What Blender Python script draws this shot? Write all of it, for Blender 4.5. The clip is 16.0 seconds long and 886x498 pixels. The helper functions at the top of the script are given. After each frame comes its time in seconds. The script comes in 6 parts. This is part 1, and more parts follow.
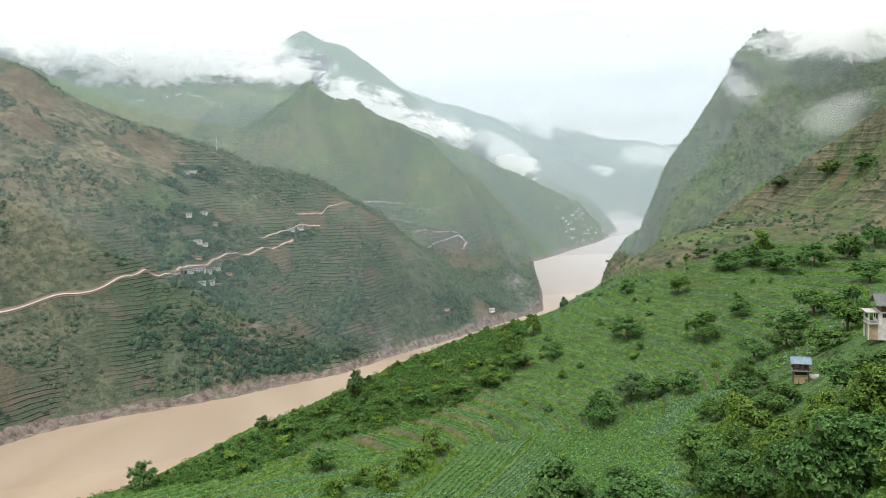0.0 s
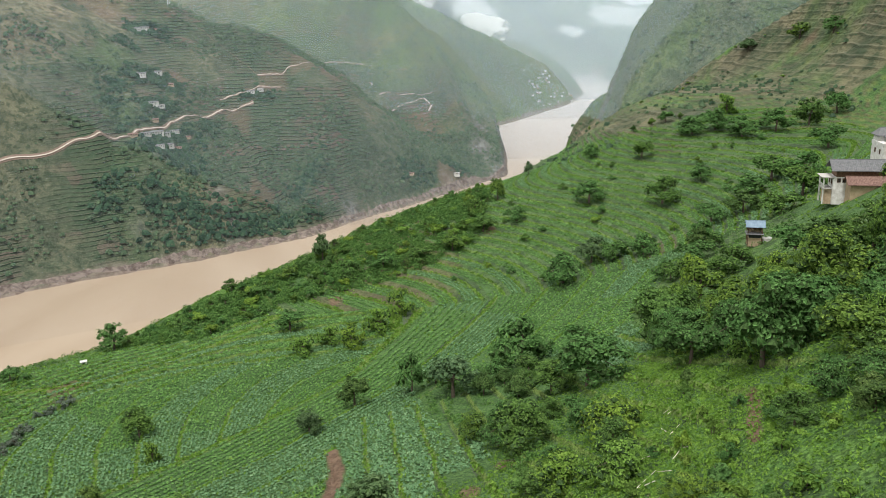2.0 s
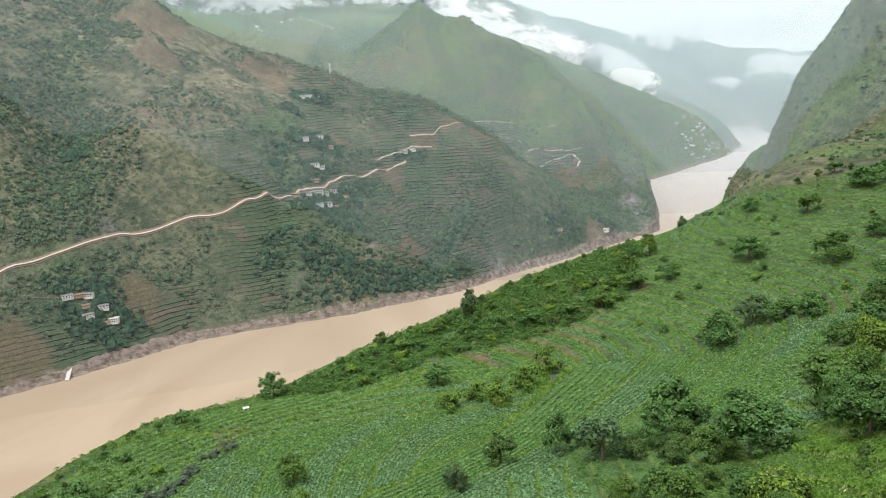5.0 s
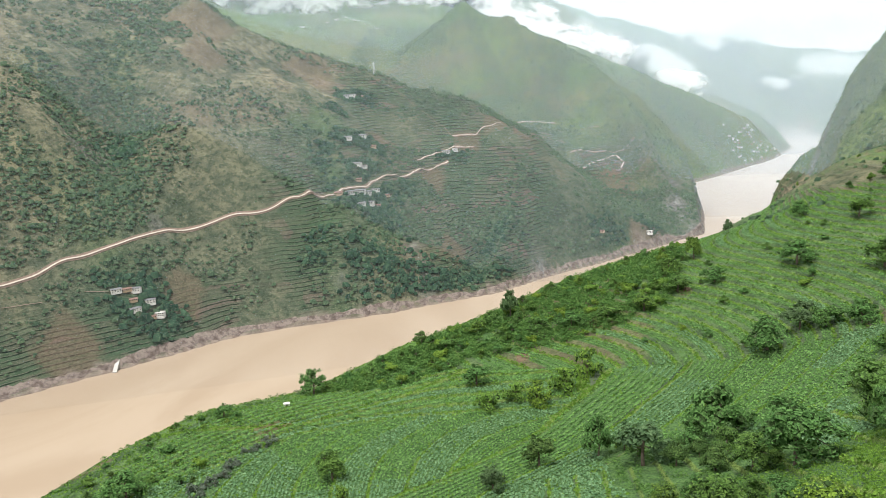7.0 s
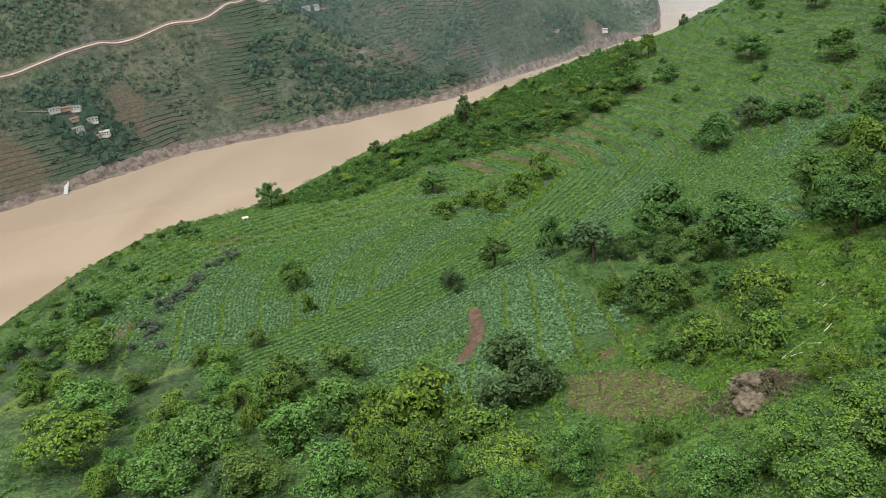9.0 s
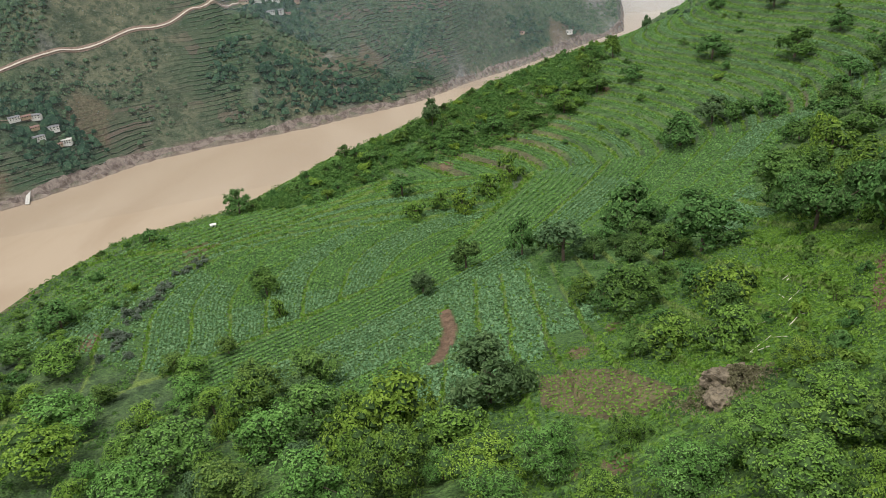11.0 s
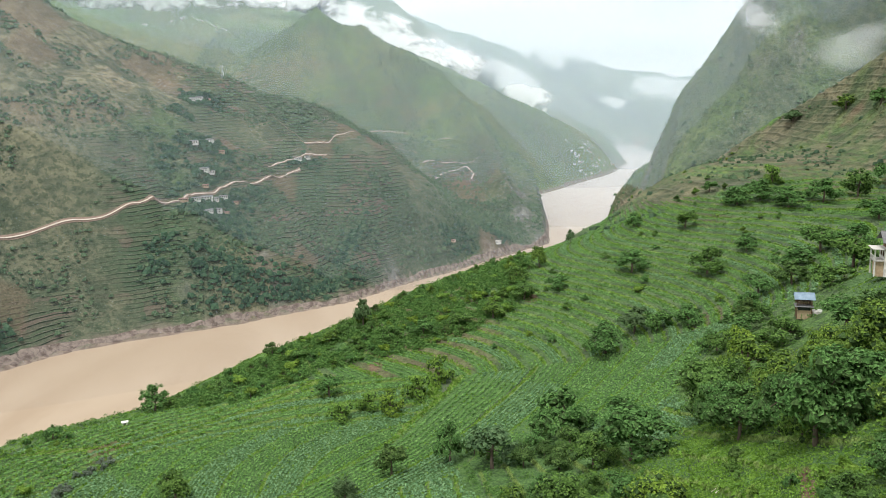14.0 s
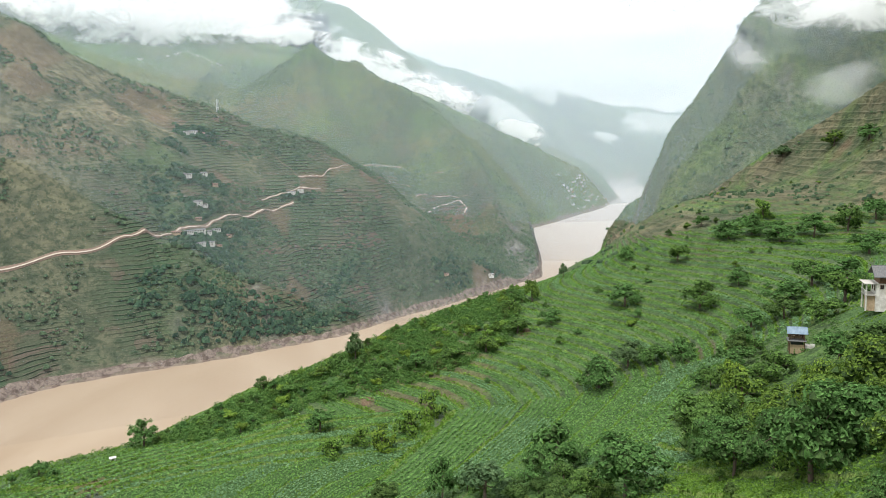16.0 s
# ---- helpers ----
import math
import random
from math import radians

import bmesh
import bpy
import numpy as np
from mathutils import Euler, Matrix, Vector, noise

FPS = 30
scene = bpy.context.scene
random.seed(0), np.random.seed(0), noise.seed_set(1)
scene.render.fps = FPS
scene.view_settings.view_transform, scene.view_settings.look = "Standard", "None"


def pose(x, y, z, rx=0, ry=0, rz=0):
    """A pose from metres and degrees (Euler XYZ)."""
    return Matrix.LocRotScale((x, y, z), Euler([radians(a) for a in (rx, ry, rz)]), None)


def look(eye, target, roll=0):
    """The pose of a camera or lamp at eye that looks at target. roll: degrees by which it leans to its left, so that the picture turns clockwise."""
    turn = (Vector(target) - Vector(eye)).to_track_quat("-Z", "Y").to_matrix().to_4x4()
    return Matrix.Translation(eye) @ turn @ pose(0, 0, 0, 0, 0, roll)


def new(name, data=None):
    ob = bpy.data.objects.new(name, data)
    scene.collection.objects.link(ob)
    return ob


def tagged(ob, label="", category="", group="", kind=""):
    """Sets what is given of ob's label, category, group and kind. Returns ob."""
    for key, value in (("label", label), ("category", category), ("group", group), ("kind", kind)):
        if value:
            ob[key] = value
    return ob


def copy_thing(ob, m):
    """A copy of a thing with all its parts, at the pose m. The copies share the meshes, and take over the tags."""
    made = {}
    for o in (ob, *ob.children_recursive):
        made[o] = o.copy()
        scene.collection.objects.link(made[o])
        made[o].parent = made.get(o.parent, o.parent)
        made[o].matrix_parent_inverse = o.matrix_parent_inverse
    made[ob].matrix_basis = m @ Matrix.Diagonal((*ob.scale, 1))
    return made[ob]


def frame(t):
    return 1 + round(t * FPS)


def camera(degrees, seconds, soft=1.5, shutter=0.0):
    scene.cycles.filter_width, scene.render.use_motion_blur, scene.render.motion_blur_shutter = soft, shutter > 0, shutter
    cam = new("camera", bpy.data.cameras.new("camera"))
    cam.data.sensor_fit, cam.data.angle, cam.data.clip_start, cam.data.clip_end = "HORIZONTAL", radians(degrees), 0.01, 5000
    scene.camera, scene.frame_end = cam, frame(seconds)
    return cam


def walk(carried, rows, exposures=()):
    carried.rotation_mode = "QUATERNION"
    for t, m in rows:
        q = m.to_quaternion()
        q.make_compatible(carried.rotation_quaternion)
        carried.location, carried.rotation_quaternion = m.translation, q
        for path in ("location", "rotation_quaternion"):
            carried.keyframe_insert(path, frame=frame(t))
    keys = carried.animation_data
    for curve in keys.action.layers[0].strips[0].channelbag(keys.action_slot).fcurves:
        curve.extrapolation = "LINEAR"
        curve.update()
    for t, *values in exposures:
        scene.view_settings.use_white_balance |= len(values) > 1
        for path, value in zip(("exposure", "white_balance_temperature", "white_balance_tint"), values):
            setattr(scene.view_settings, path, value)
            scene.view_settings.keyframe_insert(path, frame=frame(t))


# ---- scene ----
cam = camera(59.93, 16.0, soft=0.8)
EYE = Vector((0, 0, 250))
walk(cam, [
    (0.0, pose(0, 0, 250, 84.49, 2.29, -0.22)),
    (0.5, pose(0, 0, 250, 84.23, 2.23, -0.41)),
    (1.0, pose(0, 0, 250, 81.56, 2.12, -1.84)),
    (1.5, pose(0, 0, 250, 77.63, 1.95, -2.35)),
    (2.0, pose(0, 0, 250, 74.31, 1.74, -2.78)),
    (2.5, pose(0, 0, 250, 70.12, 2.66, -3.73)),
    (3.0, pose(0, 0, 250, 68.46, 3.04, -3.74)),
    (3.5, pose(0, 0, 250, 68.44, 4.08, -0.85)),
    (4.0, pose(0, 0, 250, 71.15, 4.62, 4.55)),
    (4.5, pose(0, 0, 250, 75.65, 4.19, 6.73)),
    (4.7, pose(0, 0, 250, 77.75, 4.05, 7.24)),
    (6.8, pose(0, 0, 250, 81.15, 3.37, 11.18)),
    (7.0, pose(0, 0, 250, 79.21, 3.70, 11.13)),
    (7.5, pose(0, 0, 250, 75.13, 4.59, 10.95)),
    (8.0, pose(0, 0, 250, 69.71, 5.35, 9.58)),
    (8.5, pose(0, 0, 250, 66.00, 5.05, 8.30)),
    (8.7, pose(0, 0, 250, 65.05, 4.82, 7.74)),
    (10.8, pose(0, 0, 250, 64.03, 4.99, 5.57)),
    (11.0, pose(0, 0, 250, 64.67, 4.88, 4.78)),
    (11.5, pose(0, 0, 250, 67.27, 4.67, 2.53)),
    (12.0, pose(0, 0, 250, 70.69, 4.30, 1.32)),
    (12.5, pose(0, 0, 250, 73.92, 3.17, 0.89)),
    (13.0, pose(0, 0, 250, 75.91, 2.31, 0.89)),
    (13.5, pose(0, 0, 250, 77.57, 1.95, 0.98)),
    (14.0, pose(0, 0, 250, 79.38, 1.59, 0.39)),
    (14.5, pose(0, 0, 250, 80.38, 1.34, 0.05)),
    (15.0, pose(0, 0, 250, 80.95, 1.37, -0.10)),
    (15.5, pose(0, 0, 250, 81.43, 1.42, -0.09)),
    (16.0, pose(0, 0, 250, 81.87, 1.39, -0.11)),
], exposures=[(0, 0.04), (1.5, 0.06), (2.5, 0.0), (3.0, -0.05), (4.0, -0.12), (4.5, 0.0), (6.8, 0.33), (7.0, 0.33), (7.5, -0.12), (8.0, -0.12), (8.5, -0.08),
               (11.0, -0.1), (11.5, -0.12), (12.5, 0.03), (13.5, 0.17), (16.0, 0.16)])

# world, sun, exposure
SUN_EL, SUN_AZ = radians(70), radians(-150)
world = bpy.data.worlds.new("overcast_sky")
scene.world = world
world.use_nodes = True
wn = world.node_tree
wn.nodes.clear()
w_out = wn.nodes.new("ShaderNodeOutputWorld")
w_bg = wn.nodes.new("ShaderNodeBackground")
w_sky = wn.nodes.new("ShaderNodeTexSky")
w_sky.sky_type = "NISHITA"
w_sky.sun_disc = False
w_sky.sun_elevation, w_sky.sun_rotation = SUN_EL, SUN_AZ
w_sky.air_density, w_sky.dust_density = 1.0, 2.0
w_co = wn.nodes.new("ShaderNodeTexCoord")
w_map = wn.nodes.new("ShaderNodeMapping")
w_map.inputs["Scale"].default_value = (1, 1, 3.5)
w_noise = wn.nodes.new("ShaderNodeTexNoise")
w_noise.inputs["Scale"].default_value = 3.2
w_noise.inputs["Detail"].default_value = 6
w_ramp = wn.nodes.new("ShaderNodeValToRGB")
w_ramp.color_ramp.elements[0].position = 0.27
w_ramp.color_ramp.elements[0].color = (0.55, 0.55, 0.55, 1)
w_ramp.color_ramp.elements[1].position = 0.42
w_mix = wn.nodes.new("ShaderNodeMix")
w_mix.data_type = "RGBA"
w_mix.inputs["B"].default_value = (11.6, 11.8, 11.8, 1)
wn.links.new(w_co.outputs["Generated"], w_map.inputs["Vector"])
wn.links.new(w_map.outputs["Vector"], w_noise.inputs["Vector"])
wn.links.new(w_noise.outputs["Fac"], w_ramp.inputs["Fac"])
wn.links.new(w_ramp.outputs["Color"], w_mix.inputs["Factor"])
wn.links.new(w_sky.outputs["Color"], w_mix.inputs["A"])
wn.links.new(w_mix.outputs["Result"], w_bg.inputs["Color"])
w_bg.inputs["Strength"].default_value = 0.108
wn.links.new(w_bg.outputs["Background"], w_out.inputs["Surface"])

sun = new("sun", bpy.data.lights.new("sun", "SUN"))
sun.data.energy, sun.data.angle, sun.data.color = 3.4, radians(14), (1.0, 0.98, 0.95)
sun.matrix_basis = look((0, 0, 600), (-math.sin(SUN_AZ) * 400, -math.cos(SUN_AZ) * 400, 600 - 400 * math.tan(SUN_EL)))
scene.view_settings.exposure = 0.0


# ---- noise on arrays ----
def lattice(ix, iy, seed):
    h = (ix.astype(np.int64) * 374761393 + iy.astype(np.int64) * 668265263 + seed * 1442695041) & 0xFFFFFFFF
    h = ((h ^ (h >> 13)) * 1274126177) & 0xFFFFFFFF
    h = h ^ (h >> 16)
    return (h & 0xFFFF) / 65535.0


def value_noise(x, y, seed=0):
    ix, iy = np.floor(x), np.floor(y)
    fx, fy = x - ix, y - iy
    fx, fy = fx * fx * fx * (fx * (fx * 6 - 15) + 10), fy * fy * fy * (fy * (fy * 6 - 15) + 10)
    a, b = lattice(ix, iy, seed), lattice(ix + 1, iy, seed)
    c, d = lattice(ix, iy + 1, seed), lattice(ix + 1, iy + 1, seed)
    return (a + (b - a) * fx) * (1 - fy) + (c + (d - c) * fx) * fy


def fbm(x, y, size, octaves=4, seed=0, ridged=False):
    """Fractal noise of about -1 to 1; size is the longest wave in metres."""
    total, amp, norm = 0.0, 1.0, 0.0
    for k in range(octaves):
        c, s = math.cos(1.1 * k + seed), math.sin(1.1 * k + seed)
        n = value_noise((x * c - y * s) / size + 17.3 * k, (x * s + y * c) / size - 9.1 * k, seed + k) * 2 - 1
        if ridged:
            n = 1 - 2 * np.abs(n)
        total, norm = total + amp * n, norm + amp
        amp, size = amp * 0.5, size * 0.5
    return total / norm


def step_between(a, b, v):
    t = np.clip((v - a) / (b - a), 0, 1)
    return t * t * (3 - 2 * t)


def soft_max(a, b, k):
    h = np.clip(0.5 + 0.5 * (a - b) / k, 0, 1)
    return b + (a - b) * h + k * h * (1 - h)


def soft_min(a, b, k):
    return -soft_max(-a, -b, k)


# ---- the shape of the land ----
# middle of the river: x, y, half width
RIVER = [(-1500, -500, 140), (-1000, -60, 140), (-655, 300, 140), (-460, 489, 136), (-339, 706, 115), (-191, 808, 100), (-71, 907, 95),
         (40, 1045, 100), (150, 1165, 105), (262, 1330, 92), (310, 1690, 100), (345, 2080, 105), (450, 2305, 84),
         (622, 2640, 72), (795, 3100, 80), (880, 3600, 85), (900, 4020, 90), (1010, 4270, 95), (1400, 4290, 95), (2400, 4000, 95)]
# crests: x, y, height; slope of the sides
CRESTS = {
    "terraced_spur": (0.74, [(-1100, 700, 480), (-860, 953, 440)] + [(-708, 1277, 465), (-640, 1318, 421), (-579, 1346, 389), (-511, 1368, 357), (-458, 1381, 334), (-400, 1394, 314), (-345, 1398, 279), (-283, 1391, 274), (-220, 1373, 243), (-164, 1300, 205), (-133, 1223, 159), (-98, 1126, 120), (-78, 1017, 72), (-81, 926, 30)]),
    "green_spur": (0.80, [(-608, 2353, 367), (-487, 2292, 475), (-375, 2243, 527), (-278, 2213, 484), (-121, 2107, 408), (-10, 1990, 314)]),
    "green_nose": (1.9, [(-10, 1990, 314), (53, 1779, 239), (78, 1648, 168), (95, 1557, 125), (119, 1475, 75), (142, 1418, 39), (164, 1375, 6)]),
    "hollow": (0.36, [(-170, 1770, 185), (20, 1790, 175), (110, 1640, 105)]),
    "plateau": (0.45, [(-1900, 1500, 700), (-1386, 2506, 709), (-1187, 2613, 664), (-925, 2721, 639), (-639, 2752, 622), (-445, 2646, 554)]),
    "peak": (0.75, [(-733, 3383, 766), (-561, 3345, 883), (-406, 3328, 815), (-289, 3305, 713), (-174, 3278, 588),
                    (32, 3095, 417), (179, 2974, 308), (316, 2862, 196), (463, 2756, 80), (618, 2773, 26)]),
    "back_ridge": (0.7, [(-250, 4300, 760), (20, 4182, 642), (290, 4179, 556), (550, 4111, 393), (807, 4070, 188), (982, 4060, 86), (1054, 4111, 21)]),
    "far_ridge": (0.6, [(-600, 4800, 700), (434, 4770, 561), (773, 4730, 521), (1102, 4668, 444), (1416, 4582, 443), (1710, 4476, 539)]),
    "far_spur": (0.7, [(884, 3637, 18), (969, 3670, 72), (1072, 3748, 125), (1256, 3798, 283), (1800, 3900, 500)]),
    "cliff": (1.4, [(341, 1591, 40), (402, 1627, 78), (464, 1638, 112), (526, 1669, 178), (585, 1669, 262),
                    (632, 1675, 332), (672, 1678, 382), (702, 1675, 538), (778, 1668, 525), (939, 1632, 540), (1500, 1500, 700)]),
}


def line_distance(x, y, points):
    """Distance to a line of points, and what their last number is there."""
    best = np.full(x.shape, 1e9)
    value = np.zeros(x.shape)
    for (ax, ay, av), (bx, by, bv) in zip(points, points[1:]):
        dx, dy = bx - ax, by - ay
        t = np.clip(((x - ax) * dx + (y - ay) * dy) / (dx * dx + dy * dy), 0, 1)
        d = np.hypot(x - ax - t * dx, y - ay - t * dy)
        near = d < best
        best = np.where(near, d, best)
        value = np.where(near, av + t * (bv - av), value)
    return best, value


def tent(x, y, slope, points, rounding=14.0):
    best = np.full(x.shape, -1e9)
    for (ax, ay, av), (bx, by, bv) in zip(points, points[1:]):
        dx, dy = bx - ax, by - ay
        t = np.clip(((x - ax) * dx + (y - ay) * dy) / (dx * dx + dy * dy), 0, 1)
        d = np.hypot(x - ax - t * dx, y - ay - t * dy)
        best = np.maximum(best, av + t * (bv - av) - slope * (np.sqrt(d * d + rounding * rounding) - rounding))
    return best


def river_edge(x, y):
    d, half = line_distance(x, y, RIVER)
    return d - half - 7 * fbm(x, y, 90, 3, 5)


def right_bank(x, y):
    """True on the side of the river where the camera is."""
    xs = np.array([p[0] for p in RIVER])
    ys = np.array([p[1] for p in RIVER])
    line_y = np.interp(x, xs, ys)
    return y < line_y


# brow of the hillside below the camera: x, y, height
BROW = [(-330, -400, 120), (-220, -60, 140), (-150, 90, 158), (-130, 146, 161), (-130, 180, 159), (-124, 211, 157), (-98, 238, 154),
        (-68, 268, 162), (-36, 286, 170), (-12, 306, 176), (8, 326, 178.5), (59, 374, 181.5), (84, 466, 171), (136, 669, 147), (181, 590, 193),
        (224, 535, 240), (247, 480, 264), (254, 441, 280), (260, 388, 304), (310, 250, 330), (420, -400, 350)]


def brow(x, y):
    """Nearest point of the brow, its distance (positive outside) and its height."""
    best = np.full(x.shape, 1e9)
    qx, qy, qz = np.zeros(x.shape), np.zeros(x.shape), np.zeros(x.shape)
    inside = np.zeros(x.shape, bool)
    loop = BROW + BROW[:1]
    for (ax, ay, az), (bx, by, bz) in zip(loop, loop[1:]):
        dx, dy = bx - ax, by - ay
        t = np.clip(((x - ax) * dx + (y - ay) * dy) / (dx * dx + dy * dy), 0, 1)
        px, py = ax + t * dx, ay + t * dy
        d = np.hypot(x - px, y - py)
        near = d < best
        best = np.where(near, d, best)
        qx, qy, qz = np.where(near, px, qx), np.where(near, py, qy), np.where(near, az + t * (bz - az), qz)
        if by != ay:
            inside ^= ((ay > y) != (by > y)) & (x < ax + (y - ay) * dx / dy)
    return qx, qy, qz, np.where(inside, -best, best)


# the hillside as a smooth form: one row for each power of x, one number for each power of y
HILL = [(172.9, -33.2, 63.5, 20.2, -45.1, -20.7, 9.4),
        (44.8, -75.1, 48.5, 86.1, 20.7, -8.6),
        (93.2, -71.8, -62.2, -10.5, 11.4),
        (39.0, -23.0, -18.0, -12.6),
        (-105.5, 18.7, -15.7),
        (-22.4, 64.2),
        (43.0,)]


def hill_form(x, y):
    u, v = np.clip(x, -220, 262) / 200, (np.clip(y, 0, 690) - 150) / 200
    return sum(c * u ** i * v ** j for i, row in enumerate(HILL) for j, c in enumerate(row))


def home_hill(x, y):
    """The terraced hillside below the camera, rolling over at its brow."""
    qx, qy, qz, out = brow(x, y)
    beyond = out > 0
    z = hill_form(np.where(beyond, qx, x), np.where(beyond, qy, y))
    z = z + np.where(qy > 60, 1, 0) * (qz - hill_form(qx, qy)) * np.exp(-(np.minimum(out, 0) / 45) ** 2)
    o = np.maximum(out, 0)
    z = z - 17 * np.exp(-((x - 112) ** 2 + (y - 500) ** 2) / 62 ** 2) - 14 * np.exp(-((x - 132) ** 2 + (y - 590) ** 2) / 55 ** 2) - 4 * np.exp(-((x - 223) ** 2 + (y - 533) ** 2) / 45 ** 2)
    return z - 0.72 * (np.sqrt(o * o + 144) - 12)


# plan outlines of what grows where on the hillside
RIGHT_WOOD = [(38, 108), (44, 140), (51, 167), (66, 190), (80, 207), (105, 200), (96, 184), (90, 168), (95, 152), (110, 130), (80, 90), (44, 68), (41, 79)]
LOWER_WOOD = [(-125, 140), (-95, 130), (-70, 118), (-52, 102), (-38, 100), (-23, 94), (-10, 72), (-1, 62), (6, 57), (13, 55), (24, 48), (30, 34), (8, 26), (-25, 40), (-60, 60), (-110, 95)]
GROVE = [(-4, 168), (12, 165), (26, 170), (33, 140), (29, 100), (28, 88), (21, 72), (13, 85), (12, 103), (4, 135)]
BROW_SCRUB = [(-98, 236), (-68, 266), (-36, 286), (8, 324), (34, 332), (33, 302), (22, 265), (-7, 248), (-30, 243), (-45, 238), (-70, 222)]
LEFT_SCRUB = [(-135, 140), (-130, 205), (-105, 200), (-95, 150), (-98, 118), (-118, 112)]
UPPER_TERRACES = [(0, 230), (34, 214), (60, 222), (80, 210), (105, 215), (160, 300), (150, 355), (96, 355), (60, 330), (40, 300), (22, 262)]
DRY_RIDGE = [(85, 400), (96, 357), (117, 340), (150, 358), (212, 362), (262, 350), (330, 330), (340, 430), (225, 540), (180, 600), (130, 680)]
RIGHT_LOW = [(24, 46), (30, 60), (38, 74), (42, 66), (60, 74), (75, 60), (50, 28), (30, 32)]
GRASS_SLOPE = [(18, 77), (24, 80), (31, 96), (38, 122), (42, 110), (41, 85), (37, 73), (32, 60), (27, 55), (20, 64)]
LAWN = [(12.8, 76.6), (18.1, 75.3), (20.5, 68.8), (19.0, 64.9), (15.6, 65.2), (13.8, 70)]
BROWN_PLOT = [(0.5, 88), (9.8, 82), (15.2, 65.5), (9.5, 62), (0.8, 76)]
RED_PATH = [(-17.4, 134, 0.9), (-15.5, 124, 1.2), (-15.3, 115, 1.2), (-17, 107.5, 0.9)]
SLOPE_PATH = [(37.5, 78, 0.4), (36.2, 73.7, 0.5), (33.8, 69, 0.5), (31.7, 64, 0.4)]
# bare red earth: x, y, radius
BARE = [(-99, 138, 3.2), (28, 272, 2.6), (-25, 237, 2.4), (3.3, 56.7, 1.2), (7, 54.5, 1.4), (6.2, 92, 1.6), (12, 98, 1.5)]
# gullies on the far slope: x, y, depth
GULLIES = [(46, [(-690, 1080, 6), (-674, 1021, 24), (-637, 969, 38), (-604, 889, 44), (-580, 853, 42), (-571, 816, 34), (-540, 775, 8)]),
           (34, [(-730, 905, 5), (-659, 886, 20), (-609, 854, 24), (-579, 831, 16)]),
           (16, [(-435, 1170, 3), (-410, 1108, 9), (-372, 996, 13), (-351, 905, 14), (-324, 871, 8)]),
           (22, [(-120, 1190, 3), (-130, 1120, 11), (-136, 1081, 13), (-158, 1046, 12), (-189, 945, 6)]),
           (30, [(70, 1550, 4), (55, 1420, 12), (45, 1310, 10), (25, 1200, 4)]),
           (24, [(-700, 765, 3), (-629, 768, 14), (-594, 772, 14), (-551, 770, 6)]),
           (15, [(-275, 1010, 2), (-255, 930, 8), (-240, 905, 5)]),
           (32, [(-330, 2200, 6), (-260, 2080, 24), (-200, 1960, 24), (-150, 1850, 8)]),
           (28, [(-180, 2140, 4), (-120, 2030, 20), (-80, 1930, 20), (-50, 1850, 6)]),
           (26, [(-60, 2040, 4), (-10, 1950, 17), (20, 1860, 17), (40, 1780, 6)])]
# woods on the far slope: x, y, radius
FAR_WOODS = [(-391, 1046, 12), (-398, 1094, 12), (-320, 1003, 15), (-291, 1011, 16), (-280, 1106, 11), (-137, 1086, 13), (-151, 1057, 13), (-168, 998, 14),
             (-255, 912, 20), (-123, 1002, 13), (-217, 939, 22), (-190, 947, 18), (-300, 915, 18), (23, 1214, 12), (80, 1290, 16), (-600, 905, 14), (-351, 900, 12), (-413, 1217, 10)]
# bare rock on the far slope: x, y, radius
FAR_ROCKS = [(-241, 974, 15), (-228, 938, 17), (-82, 1062, 17), (-90, 1085, 13), (131, 1513, 20), (133, 1428, 24), (144, 1376, 22), (157, 1345, 20), (-320, 885, 8), (-622, 859, 26), (-517, 822, 10)]


def in_polygon(x, y, poly):
    inside = np.zeros(np.shape(x), bool)
    for (ax, ay), (bx, by) in zip(poly, poly[1:] + poly[:1]):
        if ay != by:
            inside ^= ((ay > y) != (by > y)) & (x < ax + (y - ay) * (bx - ax) / (by - ay))
    return inside


def terrace_share(x, y):
    """How strongly the hillside is stepped into field terraces."""
    out = brow(x, y)[3]
    share = step_between(-6, -22, out) * step_between(62, 80, y)
    return share * (0.22 + 0.6 * step_between(218, 230, y + 0.2 * x))


def hill_base(x, y):
    return home_hill(x, y) + 0.9 * fbm(x, y, 60, 2, 71)


# height of one step and share of its tread: in the large fields, on the narrow terraces
STEP_LARGE, STEP_SMALL = 3.8, 1.3
LIP_LARGE, LIP_SMALL = 0.89, 0.62
# how the crop rows run in the two large fields: one row for each power of x, one number for each power of y
ROWS_UPPER = [(-59.62, 9.19, -9.18, -8.74), (39.5, -2.88, 8.28), (0.83, -16.11), (-0.32,)]
ROWS_LOWER = [(3.64, -12.99, 4.97), (14.53, -9.01), (5.97,)]


def row_form(form, u, v):
    return sum(c * u ** i * v ** j for i, row in enumerate(form) for j, c in enumerate(row))


